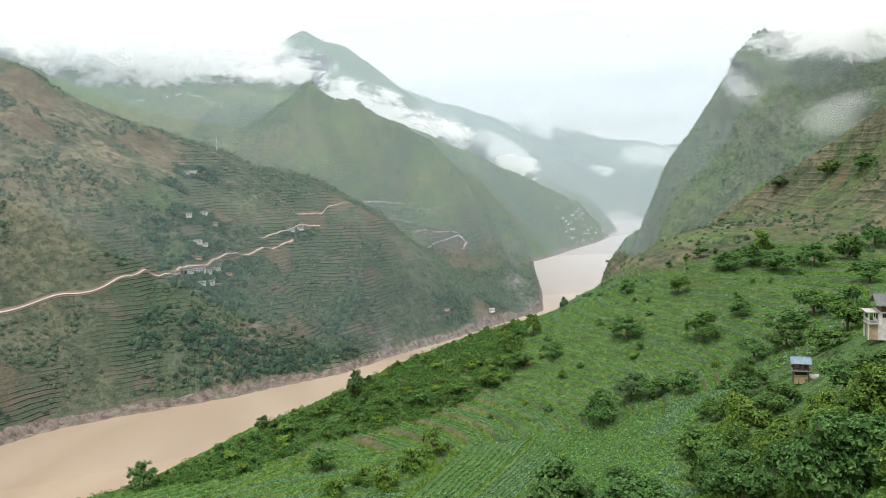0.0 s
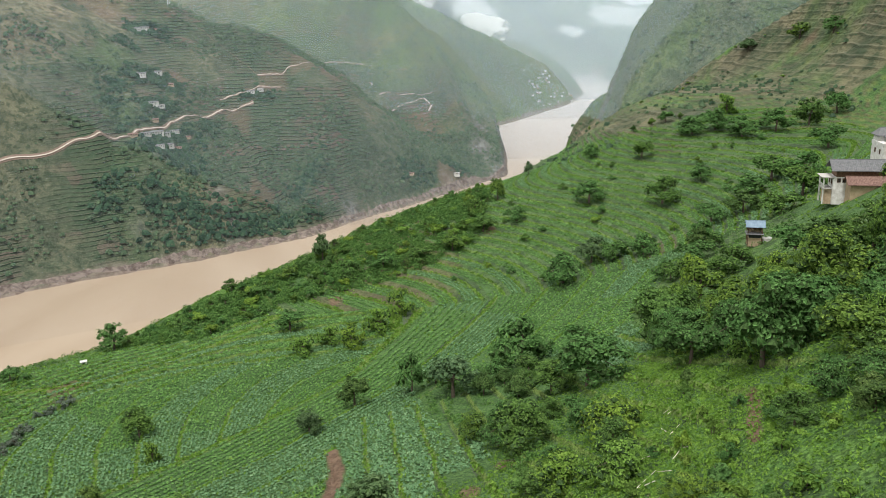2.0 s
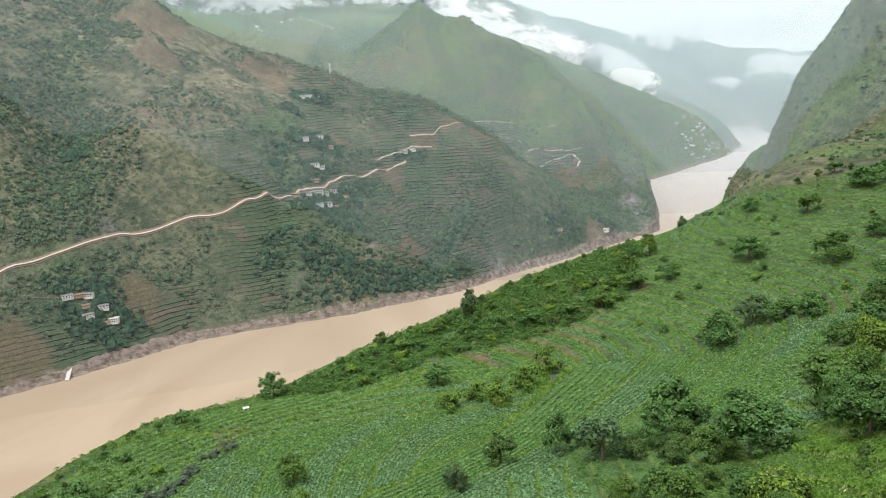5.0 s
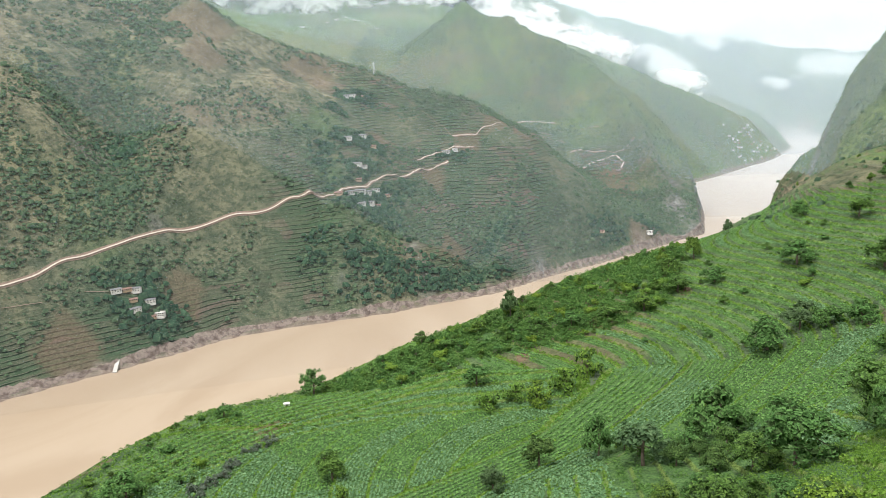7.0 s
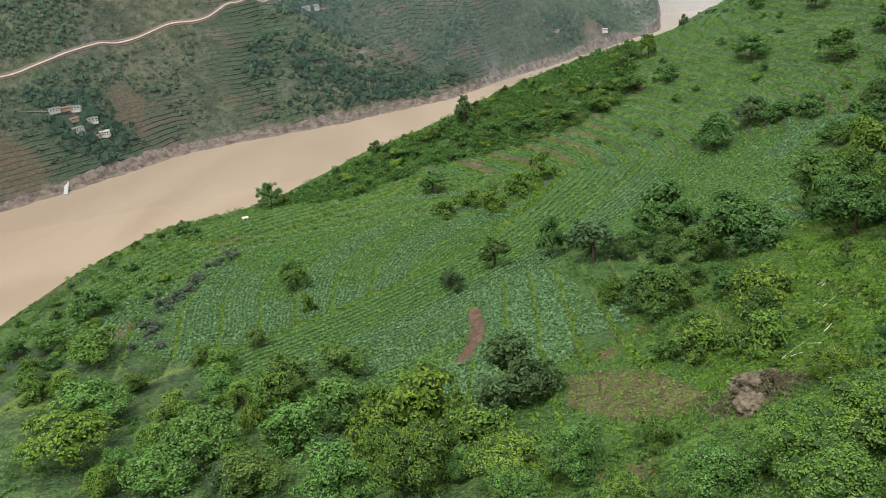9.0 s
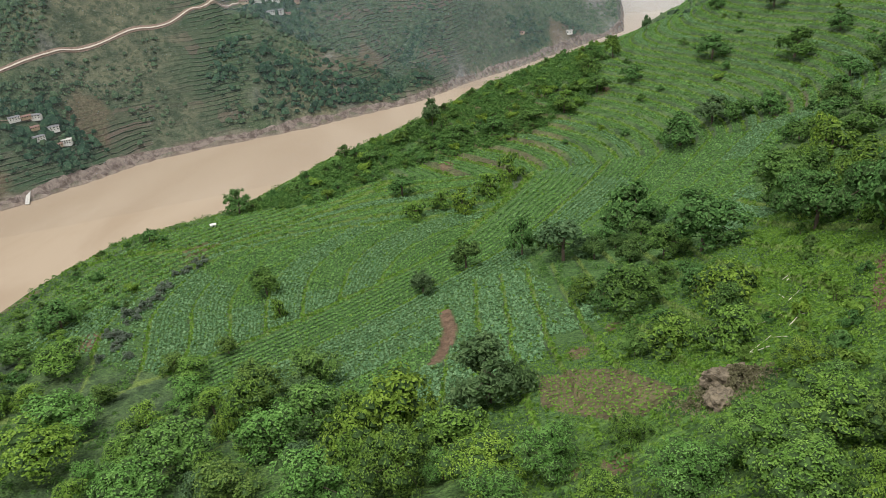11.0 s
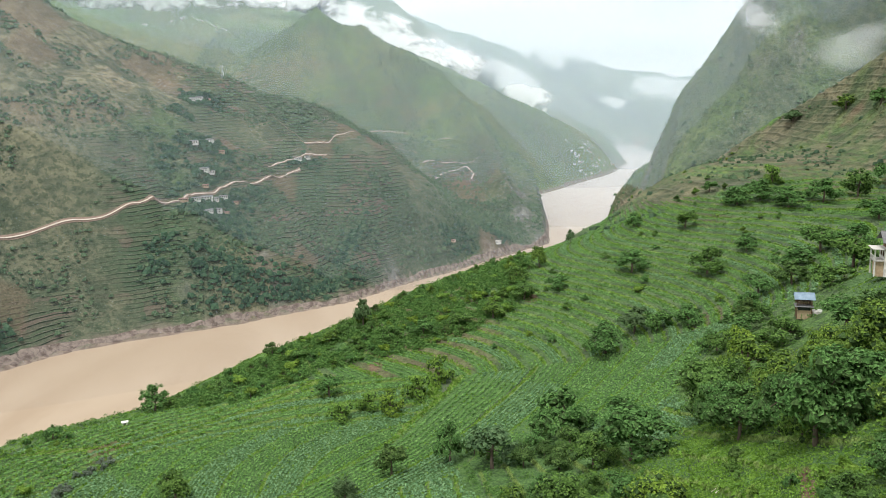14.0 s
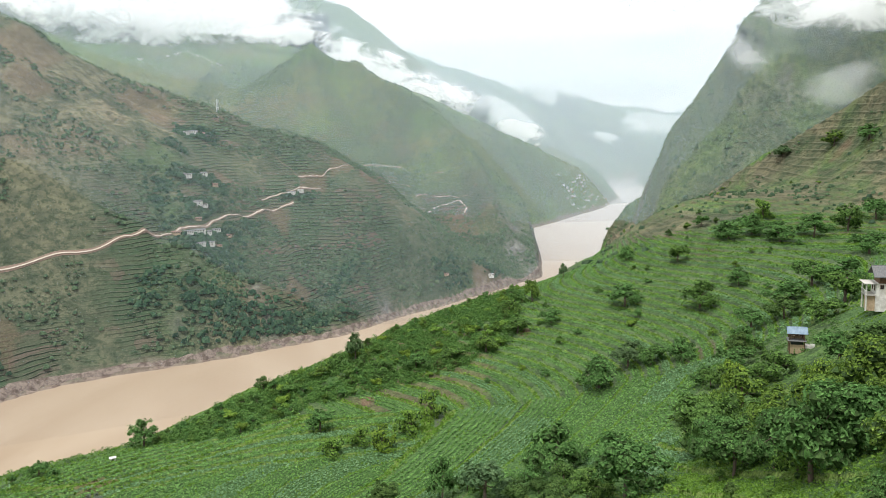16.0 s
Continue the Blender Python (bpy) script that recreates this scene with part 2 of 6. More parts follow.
def field_phase(x, y):
    """Which strip of field a place is on, whether it lies in the large fields, and how near it is to a field boundary."""
    large = y + 0.2 * x + 3 * fbm(x, y, 40, 2, 75) < 224
    wob = 0.7 * fbm(x, y, 22, 2, 79)
    upper = row_form(ROWS_UPPER, np.clip((x + 60) / 40, -1.3, 1.4), np.clip((y - 155) / 40, -1.1, 1.3)) + wob
    lower = row_form(ROWS_LOWER, np.clip((x + 40) / 40, -1.2, 2.6), np.clip((y - 140) / 40, -1.4, 2.2)) + wob
    top = 199 - 0.0125 * np.maximum(-47 - x, 0) ** 2
    beyond = y - top + wob
    strips = (x > -16.2) & (y < 152)
    phase = np.where(lower < 0, upper / 8.7, lower / 8.0 + 50)
    phase = np.where(strips, (x + 0.08 * y + wob) / 5.6 + 100, phase)
    phase = np.where((beyond > 0) & (x < -8), beyond / 6.5 + 150, phase)
    border = np.minimum(np.where(strips, 9.0, np.abs(lower)), np.where(x < -8, np.abs(beyond), 9.0))
    phase = np.where(large, phase, hill_base(x, y) / STEP_SMALL + 0.12 * fbm(x, y, 30, 2, 79))
    return phase, large, border


def land(x, y, parts=False):
    """Height of the ground; with parts also the terrace phase and share."""
    x, y = np.asarray(x, float), np.asarray(y, float)
    wx, wy = 22 * fbm(x, y, 260, 3, 31), 22 * fbm(x, y, 260, 3, 47)
    far = np.full(x.shape, -60.0)
    for name, (slope, points) in CRESTS.items():
        w = 0.25 if name == "cliff" else 0.6
        far = soft_max(far, tent(x + wx * w, y + wy * w + (0.9 * np.maximum(y - 1690, 0) if name == "cliff" else 0), slope, points), 16)
    edge = river_edge(x, y)
    lift = step_between(15, 130, edge)
    crag = np.exp(-(((x - 560) / 300) ** 2 + ((y - 1600) / 260) ** 2) ** 2)
    far = far + lift * (19 * fbm(x + 0.8 * wx, y + 0.8 * wy, 190, 6, 3, True) + 6 * fbm(x, y, 48, 4, 9, True) - 8 + crag * (22 * fbm(x, y, 85, 5, 77, True) - 12))
    for width, line in GULLIES:
        d, depth = line_distance(x + 0.5 * wx, y + 0.5 * wy, line)
        far = far - depth * np.exp(-(d / width) ** 2)
    home = hill_base(x, y)
    phase, large = field_phase(x, y)[:2]
    rest = phase - np.floor(phase)
    share = terrace_share(x, y)
    tall, lip = np.where(large, STEP_LARGE, STEP_SMALL), np.where(large, LIP_LARGE, LIP_SMALL)
    home = home + tall * share * (step_between(lip, 1.0, rest) - rest) + 0.22 * fbm(x, y, 7, 3, 73)
    home = soft_min(home, 0.9 * edge + 4, 8)
    hill = np.where(right_bank(x, y) & (y < 1500) & (x < 900), home, -200.0)
    z = soft_max(far, hill, 6)
    z = soft_max(z, 0.16 * edge, 4)
    cap = np.where(edge > 0, 1.3 * edge, 0.25 * edge)
    nose = np.exp(-(((x - 140) / 130) ** 2 + ((y - 1540) / 260) ** 2))
    wall = np.exp(-(((x - 520) / 330) ** 2 + ((y - 1650) / 330) ** 2) ** 2)
    z = soft_min(z, cap * (1 + 1.4 * nose + 1.3 * wall), 3)
    # the rocky knoll on which the viewer stands
    away = np.hypot(x - np.clip(x, 0, 2.2), y - np.clip(y, -30, 0))
    knoll = 248.4 - 1.35 * (np.sqrt(np.maximum(away - 0.7, 0) ** 2 + 0.25) - 0.5) + 0.3 * fbm(x, y, 3, 3, 83)
    z = soft_max(z, knoll, 1.0)
    return (z, rest, share) if parts else z


# ---- helpers for building ----
def part(name, bm, material, parent=None, label="", smooth=False):
    """One mesh object out of a bmesh, under a thing or a part."""
    me = bpy.data.meshes.new(name)
    if smooth:
        for f in bm.faces:
            f.smooth = True
    bm.to_mesh(me)
    bm.free()
    me.materials.append(material)
    ob = new(name, me)
    if parent is not None:
        ob.parent = parent
    if label:
        ob["label"] = label
    return ob


def mesh_from_arrays(name, verts, faces, material, attributes=(), smooth=True):
    """A mesh out of numpy arrays; faces all have the same number of corners."""
    me = bpy.data.meshes.new(name)
    n, k = faces.shape
    me.vertices.add(len(verts))
    me.vertices.foreach_set("co", np.ascontiguousarray(verts, np.float32).ravel())
    me.loops.add(n * k)
    me.loops.foreach_set("vertex_index", np.ascontiguousarray(faces, np.int32).ravel())
    me.polygons.add(n)
    me.polygons.foreach_set("loop_start", np.arange(0, n * k, k, dtype=np.int32))
    me.polygons.foreach_set("loop_total", np.full(n, k, np.int32))
    me.polygons.foreach_set("use_smooth", np.full(n, smooth))
    me.update(calc_edges=True)
    for key, values in attributes:
        layer = me.attributes.new(key, "FLOAT_COLOR", "POINT")
        layer.data.foreach_set("color", np.ascontiguousarray(values, np.float32).ravel())
    me.materials.append(material)
    return me


# ---- materials ----
class Nodes:
    """Short hand for writing a node material."""

    def __init__(self, name, rough=0.8, spec=0.3):
        self.mat = bpy.data.materials.new(name)
        self.mat.use_nodes = True
        self.t = self.mat.node_tree
        self.bsdf = self.t.nodes["Principled BSDF"]
        self.bsdf.inputs["Roughness"].default_value = rough
        self.bsdf.inputs["Specular IOR Level"].default_value = spec

    def node(self, kind, **inputs):
        n = self.t.nodes.new(kind)
        for key, value in inputs.items():
            self.put(n.inputs[key.replace("_", " ")], value)
        return n

    def put(self, socket, value):
        if isinstance(value, bpy.types.NodeSocket):
            self.t.links.new(value, socket)
        elif isinstance(value, tuple) and len(value) == 3 and socket.type == "RGBA":
            socket.default_value = (*value, 1)
        else:
            socket.default_value = value

    def place(self, scale=(1, 1, 1)):
        g = self.node("ShaderNodeNewGeometry")
        if scale == (1, 1, 1):
            return g.outputs["Position"]
        m = self.node("ShaderNodeMapping", Vector=g.outputs["Position"], Scale=scale)
        return m.outputs["Vector"]

    def local(self):
        return self.node("ShaderNodeTexCoord").outputs["Object"]

    def noise(self, size, detail=4.0, rough=0.55, at=None, distort=0.0):
        n = self.node("ShaderNodeTexNoise", Vector=at or self.place(), Scale=1.0 / size, Detail=detail, Roughness=rough, Distortion=distort)
        return n.outputs["Fac"]

    def ramp(self, value, lo, hi, a=0.0, b=1.0):
        n = self.node("ShaderNodeMapRange", Value=value)
        n.interpolation_type = "SMOOTHSTEP"
        for key, v in (("From Min", lo), ("From Max", hi), ("To Min", a), ("To Max", b)):
            self.put(n.inputs[key], v)
        return n.outputs["Result"]

    def math(self, op, a, b=0.0):
        n = self.t.nodes.new("ShaderNodeMath")
        n.operation = op
        self.put(n.inputs[0], a)
        self.put(n.inputs[1], b)
        return n.outputs[0]

    def mix(self, fac, a, b, blend="MIX"):
        n = self.t.nodes.new("ShaderNodeMix")
        n.data_type, n.blend_type = "RGBA", blend
        self.put(n.inputs["Factor"], fac)
        self.put(n.inputs["A"], a)
        self.put(n.inputs["B"], b)
        return n.outputs["Result"]

    def attribute(self, key):
        n = self.t.nodes.new("ShaderNodeAttribute")
        n.attribute_name = key
        s = self.node("ShaderNodeSeparateColor", Color=n.outputs["Color"])
        return s.outputs["Red"], s.outputs["Green"], s.outputs["Blue"], n.outputs["Alpha"]

    def random(self):
        return self.node("ShaderNodeObjectInfo").outputs["Random"]

    def island(self):
        return self.node("ShaderNodeNewGeometry").outputs["Random Per Island"]

    def bump(self, height, distance, strength=1.0):
        n = self.node("ShaderNodeBump", Height=height, Distance=distance, Strength=strength)
        self.t.links.new(n.outputs["Normal"], self.bsdf.inputs["Normal"])

    def colour(self, value):
        self.put(self.bsdf.inputs["Base Color"], value)
        return self


def ground_material():
    m = Nodes("hillside_ground", 0.95, 0.15)
    dry, rock, soil, lush = m.attribute("cover")
    terrace, crop, bank, field = m.attribute("use")
    mid, fine, grain = m.noise(17, 5), m.noise(2.2, 5, 0.65), m.noise(0.45, 5, 0.7)
    green = m.mix(m.ramp(mid, 0.3, 0.7), (0.056, 0.080, 0.048), (0.098, 0.118, 0.074))
    bright = m.mix(m.ramp(fine, 0.3, 0.7), (0.085, 0.180, 0.038), (0.165, 0.290, 0.066))
    bright = m.mix(m.ramp(grain, 0.42, 0.58, 0.75, 0.0), bright, (0.026, 0.064, 0.014))
    green = m.mix(lush, green, bright)
    straw = m.mix(m.ramp(mid, 0.3, 0.7), (0.108, 0.100, 0.066), (0.250, 0.210, 0.128))
    c = m.mix(dry, green, straw)
    # scrub: darker bushes in patches
    scrub = m.noise(6.5, 4, 0.7)
    c = m.mix(m.ramp(scrub, 0.48, 0.58, 0.0, 0.6), c, (0.028, 0.048, 0.024))
    c = m.mix(m.math("MULTIPLY", m.ramp(m.noise(75, 5, 0.65), 0.52, 0.64, 0.0, 0.5), m.math("SUBTRACT", 1.0, lush)), c, (0.026, 0.046, 0.025))
    # contour terraces: narrow strips, a dark bank and a pale lip to each
    z = m.node("ShaderNodeSeparateXYZ", Vector=m.place()).outputs["Z"]
    z = m.math("ADD", z, m.math("MULTIPLY", m.noise(70, 3), 11.0))
    level = m.math("DIVIDE", z, 4.6)
    strip = m.math("FRACT", level)
    index = m.node("ShaderNodeTexWhiteNoise", Vector=m.math("FLOOR", m.math("ADD", level, m.math("MULTIPLY", m.noise(140, 1), 9.0))))
    patch = m.node("ShaderNodeTexVoronoi", Vector=m.place((1, 1, 1.3)), Scale=1 / 46.0)
    tone = m.math("ADD", m.math("MULTIPLY", index.outputs["Value"], 0.4), m.math("MULTIPLY", m.node("ShaderNodeSeparateColor", Color=patch.outputs["Color"]).outputs["Red"], 0.6))
    tread = m.mix(m.ramp(tone, 0.25, 0.45), (0.048, 0.088, 0.044), (0.074, 0.098, 0.054))
    tread = m.mix(m.ramp(tone, 0.5, 0.6), tread, (0.088, 0.094, 0.060))
    tread = m.mix(m.ramp(tone, 0.70, 0.76), tread, (0.140, 0.100, 0.082))
    tread = m.mix(m.ramp(fine, 0.35, 0.6, 0.4, 0.0), tread, (0.034, 0.056, 0.028))
    c = m.mix(m.math("MULTIPLY", terrace, 0.78), c, tread)
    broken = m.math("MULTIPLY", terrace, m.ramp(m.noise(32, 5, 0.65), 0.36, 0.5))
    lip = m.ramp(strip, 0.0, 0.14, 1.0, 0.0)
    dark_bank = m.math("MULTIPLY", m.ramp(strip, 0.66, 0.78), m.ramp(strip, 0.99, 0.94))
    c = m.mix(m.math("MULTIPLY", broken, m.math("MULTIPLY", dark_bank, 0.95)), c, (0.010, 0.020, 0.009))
    c = m.mix(m.math("MULTIPLY", broken, m.math("MULTIPLY", lip, 0.75)), c, (0.190, 0.170, 0.128))
    c = m.mix(m.math("MULTIPLY", field, 0.75), c, m.mix(m.ramp(grain, 0.4, 0.6), (0.042, 0.092, 0.030), (0.098, 0.176, 0.056)))
    c = m.mix(m.math("MULTIPLY", crop, 0.9), c, m.mix(m.ramp(grain, 0.4, 0.6), (0.110, 0.160, 0.036), (0.200, 0.270, 0.070)))
    earth = m.mix(m.ramp(fine, 0.35, 0.65), (0.110, 0.070, 0.046), (0.205, 0.135, 0.092))
    c = m.mix(soil, c, earth)
    stone = m.mix(m.ramp(m.noise(9, 6, 0.7), 0.35, 0.65), (0.052, 0.053, 0.050), (0.210, 0.205, 0.188))
    c = m.mix(rock, c, stone)
    shore = m.mix(m.ramp(m.noise(11, 6, 0.7), 0.35, 0.65), (0.150, 0.110, 0.088), (0.285, 0.230, 0.190))
    c = m.mix(bank, c, shore)
    m.colour(c)
    h = m.math("ADD", m.math("MULTIPLY", scrub, 3.0), m.math("ADD", m.math("ADD", m.math("MULTIPLY", fine, 0.8), m.math("MULTIPLY", grain, 0.3)), m.math("MULTIPLY", m.math("MULTIPLY", lip, terrace), 1.5)))
    m.bump(h, 1.6, 1.0)
    return m.mat


def water_material():
    m = Nodes("silty_river_water", 0.5, 0.9)
    silt = m.mix(m.ramp(m.noise(160, 4, 0.6, m.place((1, 0.5, 1)), 1.2), 0.35, 0.65), (0.285, 0.214, 0.148), (0.330, 0.256, 0.184))
    m.colour(silt)
    m.bsdf.inputs["IOR"].default_value = 1.33
    gloss = m.node("ShaderNodeBsdfGlossy", Color=(0.90, 0.90, 0.94), Roughness=0.5)
    low = m.ramp(m.node("ShaderNodeLayerWeight", Blend=0.5).outputs["Facing"], 0.78, 0.96, 0.0, 0.6)
    both = m.node("ShaderNodeMixShader", Fac=low)
    m.t.links.new(m.bsdf.outputs["BSDF"], both.inputs[1])
    m.t.links.new(gloss.outputs["BSDF"], both.inputs[2])
    m.t.links.new(both.outputs["Shader"], m.t.nodes["Material Output"].inputs["Surface"])
    m.bump(m.noise(4.0, 4, 0.6), 0.02, 0.5)
    return m.mat


GROUND = ground_material()
WATER = water_material()

# ---- ground: one sheet, finer towards the camera and the valley ----
azimuth = np.radians(np.concatenate([np.arange(-180, -52, 4.0), np.arange(-52, -44, 0.5), np.arange(-44, 0, 0.2), np.arange(0, 26, 0.125), np.arange(26, 42, 0.25), np.arange(42, 180, 4.0)]))
radius = [0.004]
while radius[-1] < 4950:
    r = radius[-1]
    radius.append(r * (1.4 if r < 0.8 else 1.1 if r < 25 else 1.0084 if r < 135 or 340 < r < 600 else 1.0048 if r < 200 else 1.0034 if r < 340 else 1.009 if r < 2600 else 1.013))
radius = np.array(radius)
AZ, RD = np.meshgrid(azimuth, radius)
GX, GY = RD * np.sin(AZ) + 0.02, RD * np.cos(AZ) + 0.013
GZ, GREST, GSHARE = land(GX, GY, True)


# plots on the far slope: x, y, radius, kind
PLOTS = [(-417, 1145, 24, "green"), (-440, 1105, 18, "green"), (-455, 1280, 30, "straw"), (-425, 1335, 36, "straw"), (-345, 1195, 22, "soil"),
         (-170, 1312, 20, "soil"), (-198, 1020, 14, "soil"), (-495, 1320, 34, "soil"), (-597, 1130, 26, "soil"), (-640, 1230, 40, "soil"),
         (-535, 665, 20, "soil"), (-471, 787, 16, "soil"), (-250, 1175, 17, "soil"), (-215, 1270, 17, "soil"), (-120, 1300, 16, "soil"),
         (70, 1262, 26, "soil"), (-500, 1190, 30, "straw"), (-225, 1100, 20, "green")]


def cover_masks(x, y, z, r, edge, rest, share):
    """What covers the land: dry grass, rock, bare soil, lush green; terraces, field bunds, river bank."""
    gz, gy = np.gradient(z, axis=0), np.gradient(z, axis=1)
    run = np.gradient(r, axis=0)
    side = np.hypot(np.gradient(x, axis=1), np.gradient(y, axis=1)) + 1e-6
    steep = np.hypot(gz / run, gy / side)
    home = right_bank(x, y) & (y < 1200) & (x < 700)
    n1, n2, n3 = fbm(x, y, 420, 4, 11), fbm(x, y, 150, 4, 13), fbm(x, y, 60, 3, 17)
    opp = 1 - home
    near_far = step_between(2300, 1500, y)
    dry = opp * np.clip(0.12 + 0.6 * n1 + 0.5 * n2 + near_far * (0.08 + 0.34 * step_between(120, 380, z)), 0, 1)
    dry = dry * np.where((x > 300) & (y < 2300), 0.5, 1)
    wobx, woby = x + 12 * n3, y + 12 * fbm(x, y, 50, 3, 19)
    out, (phase, large, border) = brow(x, y)[3], field_phase(x, y)
    rx, ry = x + 16 * fbm(x, y, 45, 3, 21), y + 22 * fbm(x, y, 45, 3, 22)
    ridge = home * in_polygon(rx, ry, DRY_RIDGE) * np.clip(0.8 + 0.9 * fbm(x, y, 22, 3, 24), 0, 1)
    dry = np.maximum(dry, 0.95 * ridge)
    rock = step_between(1.5, 2.5, steep) * np.clip(0.25 + 1.5 * n3, 0, 0.75) * opp
    for px, py, pr in FAR_ROCKS:
        rock = np.maximum(rock, 0.95 * np.exp(-((x - px) ** 2 + (y - py) ** 2) / pr ** 2) * np.clip(0.75 + 1.2 * fbm(x, y, 24, 3, 18), 0, 1))
    soil = opp * step_between(0.34, 0.6, n2) * (steep < 0.85) * 0.35 * near_far
    lush = home * np.clip(1 - ridge, 0, 1) * np.clip(0.75 + 0.5 * n3, 0, 1) * step_between(40, 5, out)
    lush = np.maximum(lush, opp * ((x > 300) & (y < 2300)) * np.clip(0.34 + 0.5 * n3 + 0.3 * n2, 0.05, 0.7))
    lush = np.maximum(lush, opp * step_between(1500, 1750, y) * np.clip(0.66 + 0.35 * n3 + 0.4 * n2, 0.1, 1.0))
    for gully_width, line in GULLIES:
        lush = np.maximum(lush, opp * 0.45 * np.exp(-(line_distance(x, y, line)[0] / 30) ** 2) * np.clip(0.7 + n3, 0, 1))
    terrace = opp * near_far * step_between(-480, -400, x + 0.25 * (y - 1000) + 30 * n3) * step_between(-0.7, -0.3, fbm(x, y, 240, 3, 29))
    terrace = terrace * step_between(-60, -100, x + 14 * n3) * step_between(-0.6, -0.2, fbm(x, y, 110, 3, 39))
    terrace = np.maximum(terrace, np.exp(-(((x - 25) / 75) ** 2 + ((y - 1580) / 95) ** 2) ** 2))
    for px, py, pr in FAR_WOODS:
        terrace = terrace * (1 - 0.8 * np.exp(-((x - px) ** 2 + (y - py) ** 2) / pr ** 2))
    terrace = np.maximum(terrace, opp * near_far * (x < -420) * step_between(75, 40, z))
    terrace = np.maximum(terrace, 0.45 * ridge)
    for px, py, pr, kind in PLOTS:
        inside = step_between(1.15, 0.9, np.maximum(np.abs(wobx - px) * 1.0, np.abs(woby - py) * 0.7) / pr)
        if kind == "soil":
            soil = np.maximum(soil, 0.42 * inside)
        elif kind == "straw":
            dry = np.maximum(dry, inside)
            lush = np.maximum(lush, 0.45 * inside)
        else:
            dry = dry * (1 - inside)
            lush = np.maximum(lush, 0.4 * inside)
    plot = in_polygon(x + 0.5 * n3, y + 0.5 * n2, BROWN_PLOT)
    soil = np.where(plot, 0.72, soil)
    for px, py, pr in BARE:
        soil = np.maximum(soil, 0.85 * step_between(1.2, 0.8, np.hypot(x - px + 0.6 * n3 * pr, (y - py) * 0.6) / pr))
    for line in (RED_PATH, SLOPE_PATH):
        d, half = line_distance(x, y, line)
        soil = np.maximum(soil, step_between(half + 0.4, half, d))
    soil = np.maximum(soil, home * step_between(0.56, 0.7, fbm(x, y, 26, 3, 23)) * 0.55 * (out > -40))
    cross = large * (border < 0.4)
    bund = home * (share > 0.05) * step_between(0, 0.05, rest - np.where(large, LIP_LARGE, LIP_SMALL))
    soil = np.maximum(soil, home * ~large * bund * 0.4 * step_between(0.0, 0.25, fbm(x, y, 55, 3, 41)) * (1 - ridge))
    riser = bund * ~large
    bund = np.maximum(bund, home * (share > 0.05) * cross)
    lush = lush * (1 - 0.5 * riser * (rest > LIP_SMALL + 0.14))
    bank = step_between(5, 2, edge + 3 * n3)
    landing = 0.8 * np.exp(-(((x - 75) / 26) ** 2 + ((y - 1236) / 16) ** 2) ** 2)
    bank = np.maximum(bank, landing)
    bund = bund * (1 - ridge) * np.where(large, 0.9, 0.8 * (rest < LIP_SMALL + 0.14))
    # ground darkened along the bunds, painting the step's shadow into the cover
    step_shade = home * large * (share > 0.05) * (rest > LIP_LARGE - 0.05) * (rest < LIP_LARGE)
    lush = lush * (1 - 0.9 * step_shade)
    field = home * step_between(0.02, 0.12, share) * (1 - step_shade) * (1 - bund) * (1 - ridge) * (1 - riser)
    for poly in (RIGHT_WOOD, LOWER_WOOD, GRASS_SLOPE, LAWN):
        field = field * ~in_polygon(x, y, poly)
    return np.stack([dry, rock, soil, lush], -1), np.stack([terrace, bund, bank, field], -1)


EDGE = river_edge(GX, GY)
cover, use = cover_masks(GX, GY, GZ, RD, EDGE, GREST, GSHARE)
na, nr = len(azimuth), len(radius)
i, j = np.meshgrid(np.arange(nr - 1), np.arange(na), indexing="ij")
k = (j + 1) % na
faces = np.stack([i * na + j, i * na + k, (i + 1) * na + k, (i + 1) * na + j], -1).reshape(-1, 4)[:, ::-1]
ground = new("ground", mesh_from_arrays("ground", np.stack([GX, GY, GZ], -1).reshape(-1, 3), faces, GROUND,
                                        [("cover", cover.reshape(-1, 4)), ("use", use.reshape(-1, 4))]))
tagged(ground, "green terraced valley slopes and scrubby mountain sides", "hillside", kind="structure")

# ---- river ----
bm = bmesh.new()
bmesh.ops.create_grid(bm, x_segments=40, y_segments=60, size=1)
for v in bm.verts:
    v.co = (v.co.x * 1600 + 200, v.co.y * 2900 + 2000, 0.0)
river = part("water", bm, WATER, smooth=True)
tagged(river, "wide silty brown river winding through the valley", "river", kind="structure")


# ---- rocky strip along the far shore, bared by the falling water ----
def shore_material():
    m = Nodes("bared_shore_rock", 0.9, 0.2)
    c = m.mix(m.ramp(m.noise(7, 6, 0.7), 0.35, 0.62), (0.085, 0.062, 0.052), (0.215, 0.172, 0.148))
    z = m.node("ShaderNodeSeparateXYZ", Vector=m.place()).outputs["Z"]
    m.colour(m.mix(m.ramp(m.math("ADD", z, m.math("MULTIPLY", m.noise(18, 4), 3.0)), 2.6, 4.4, 0.55, 0.0), c, (0.080, 0.056, 0.046)))
    m.bump(m.noise(3.0, 6, 0.7), 1.2, 1.0)
    return m.mat


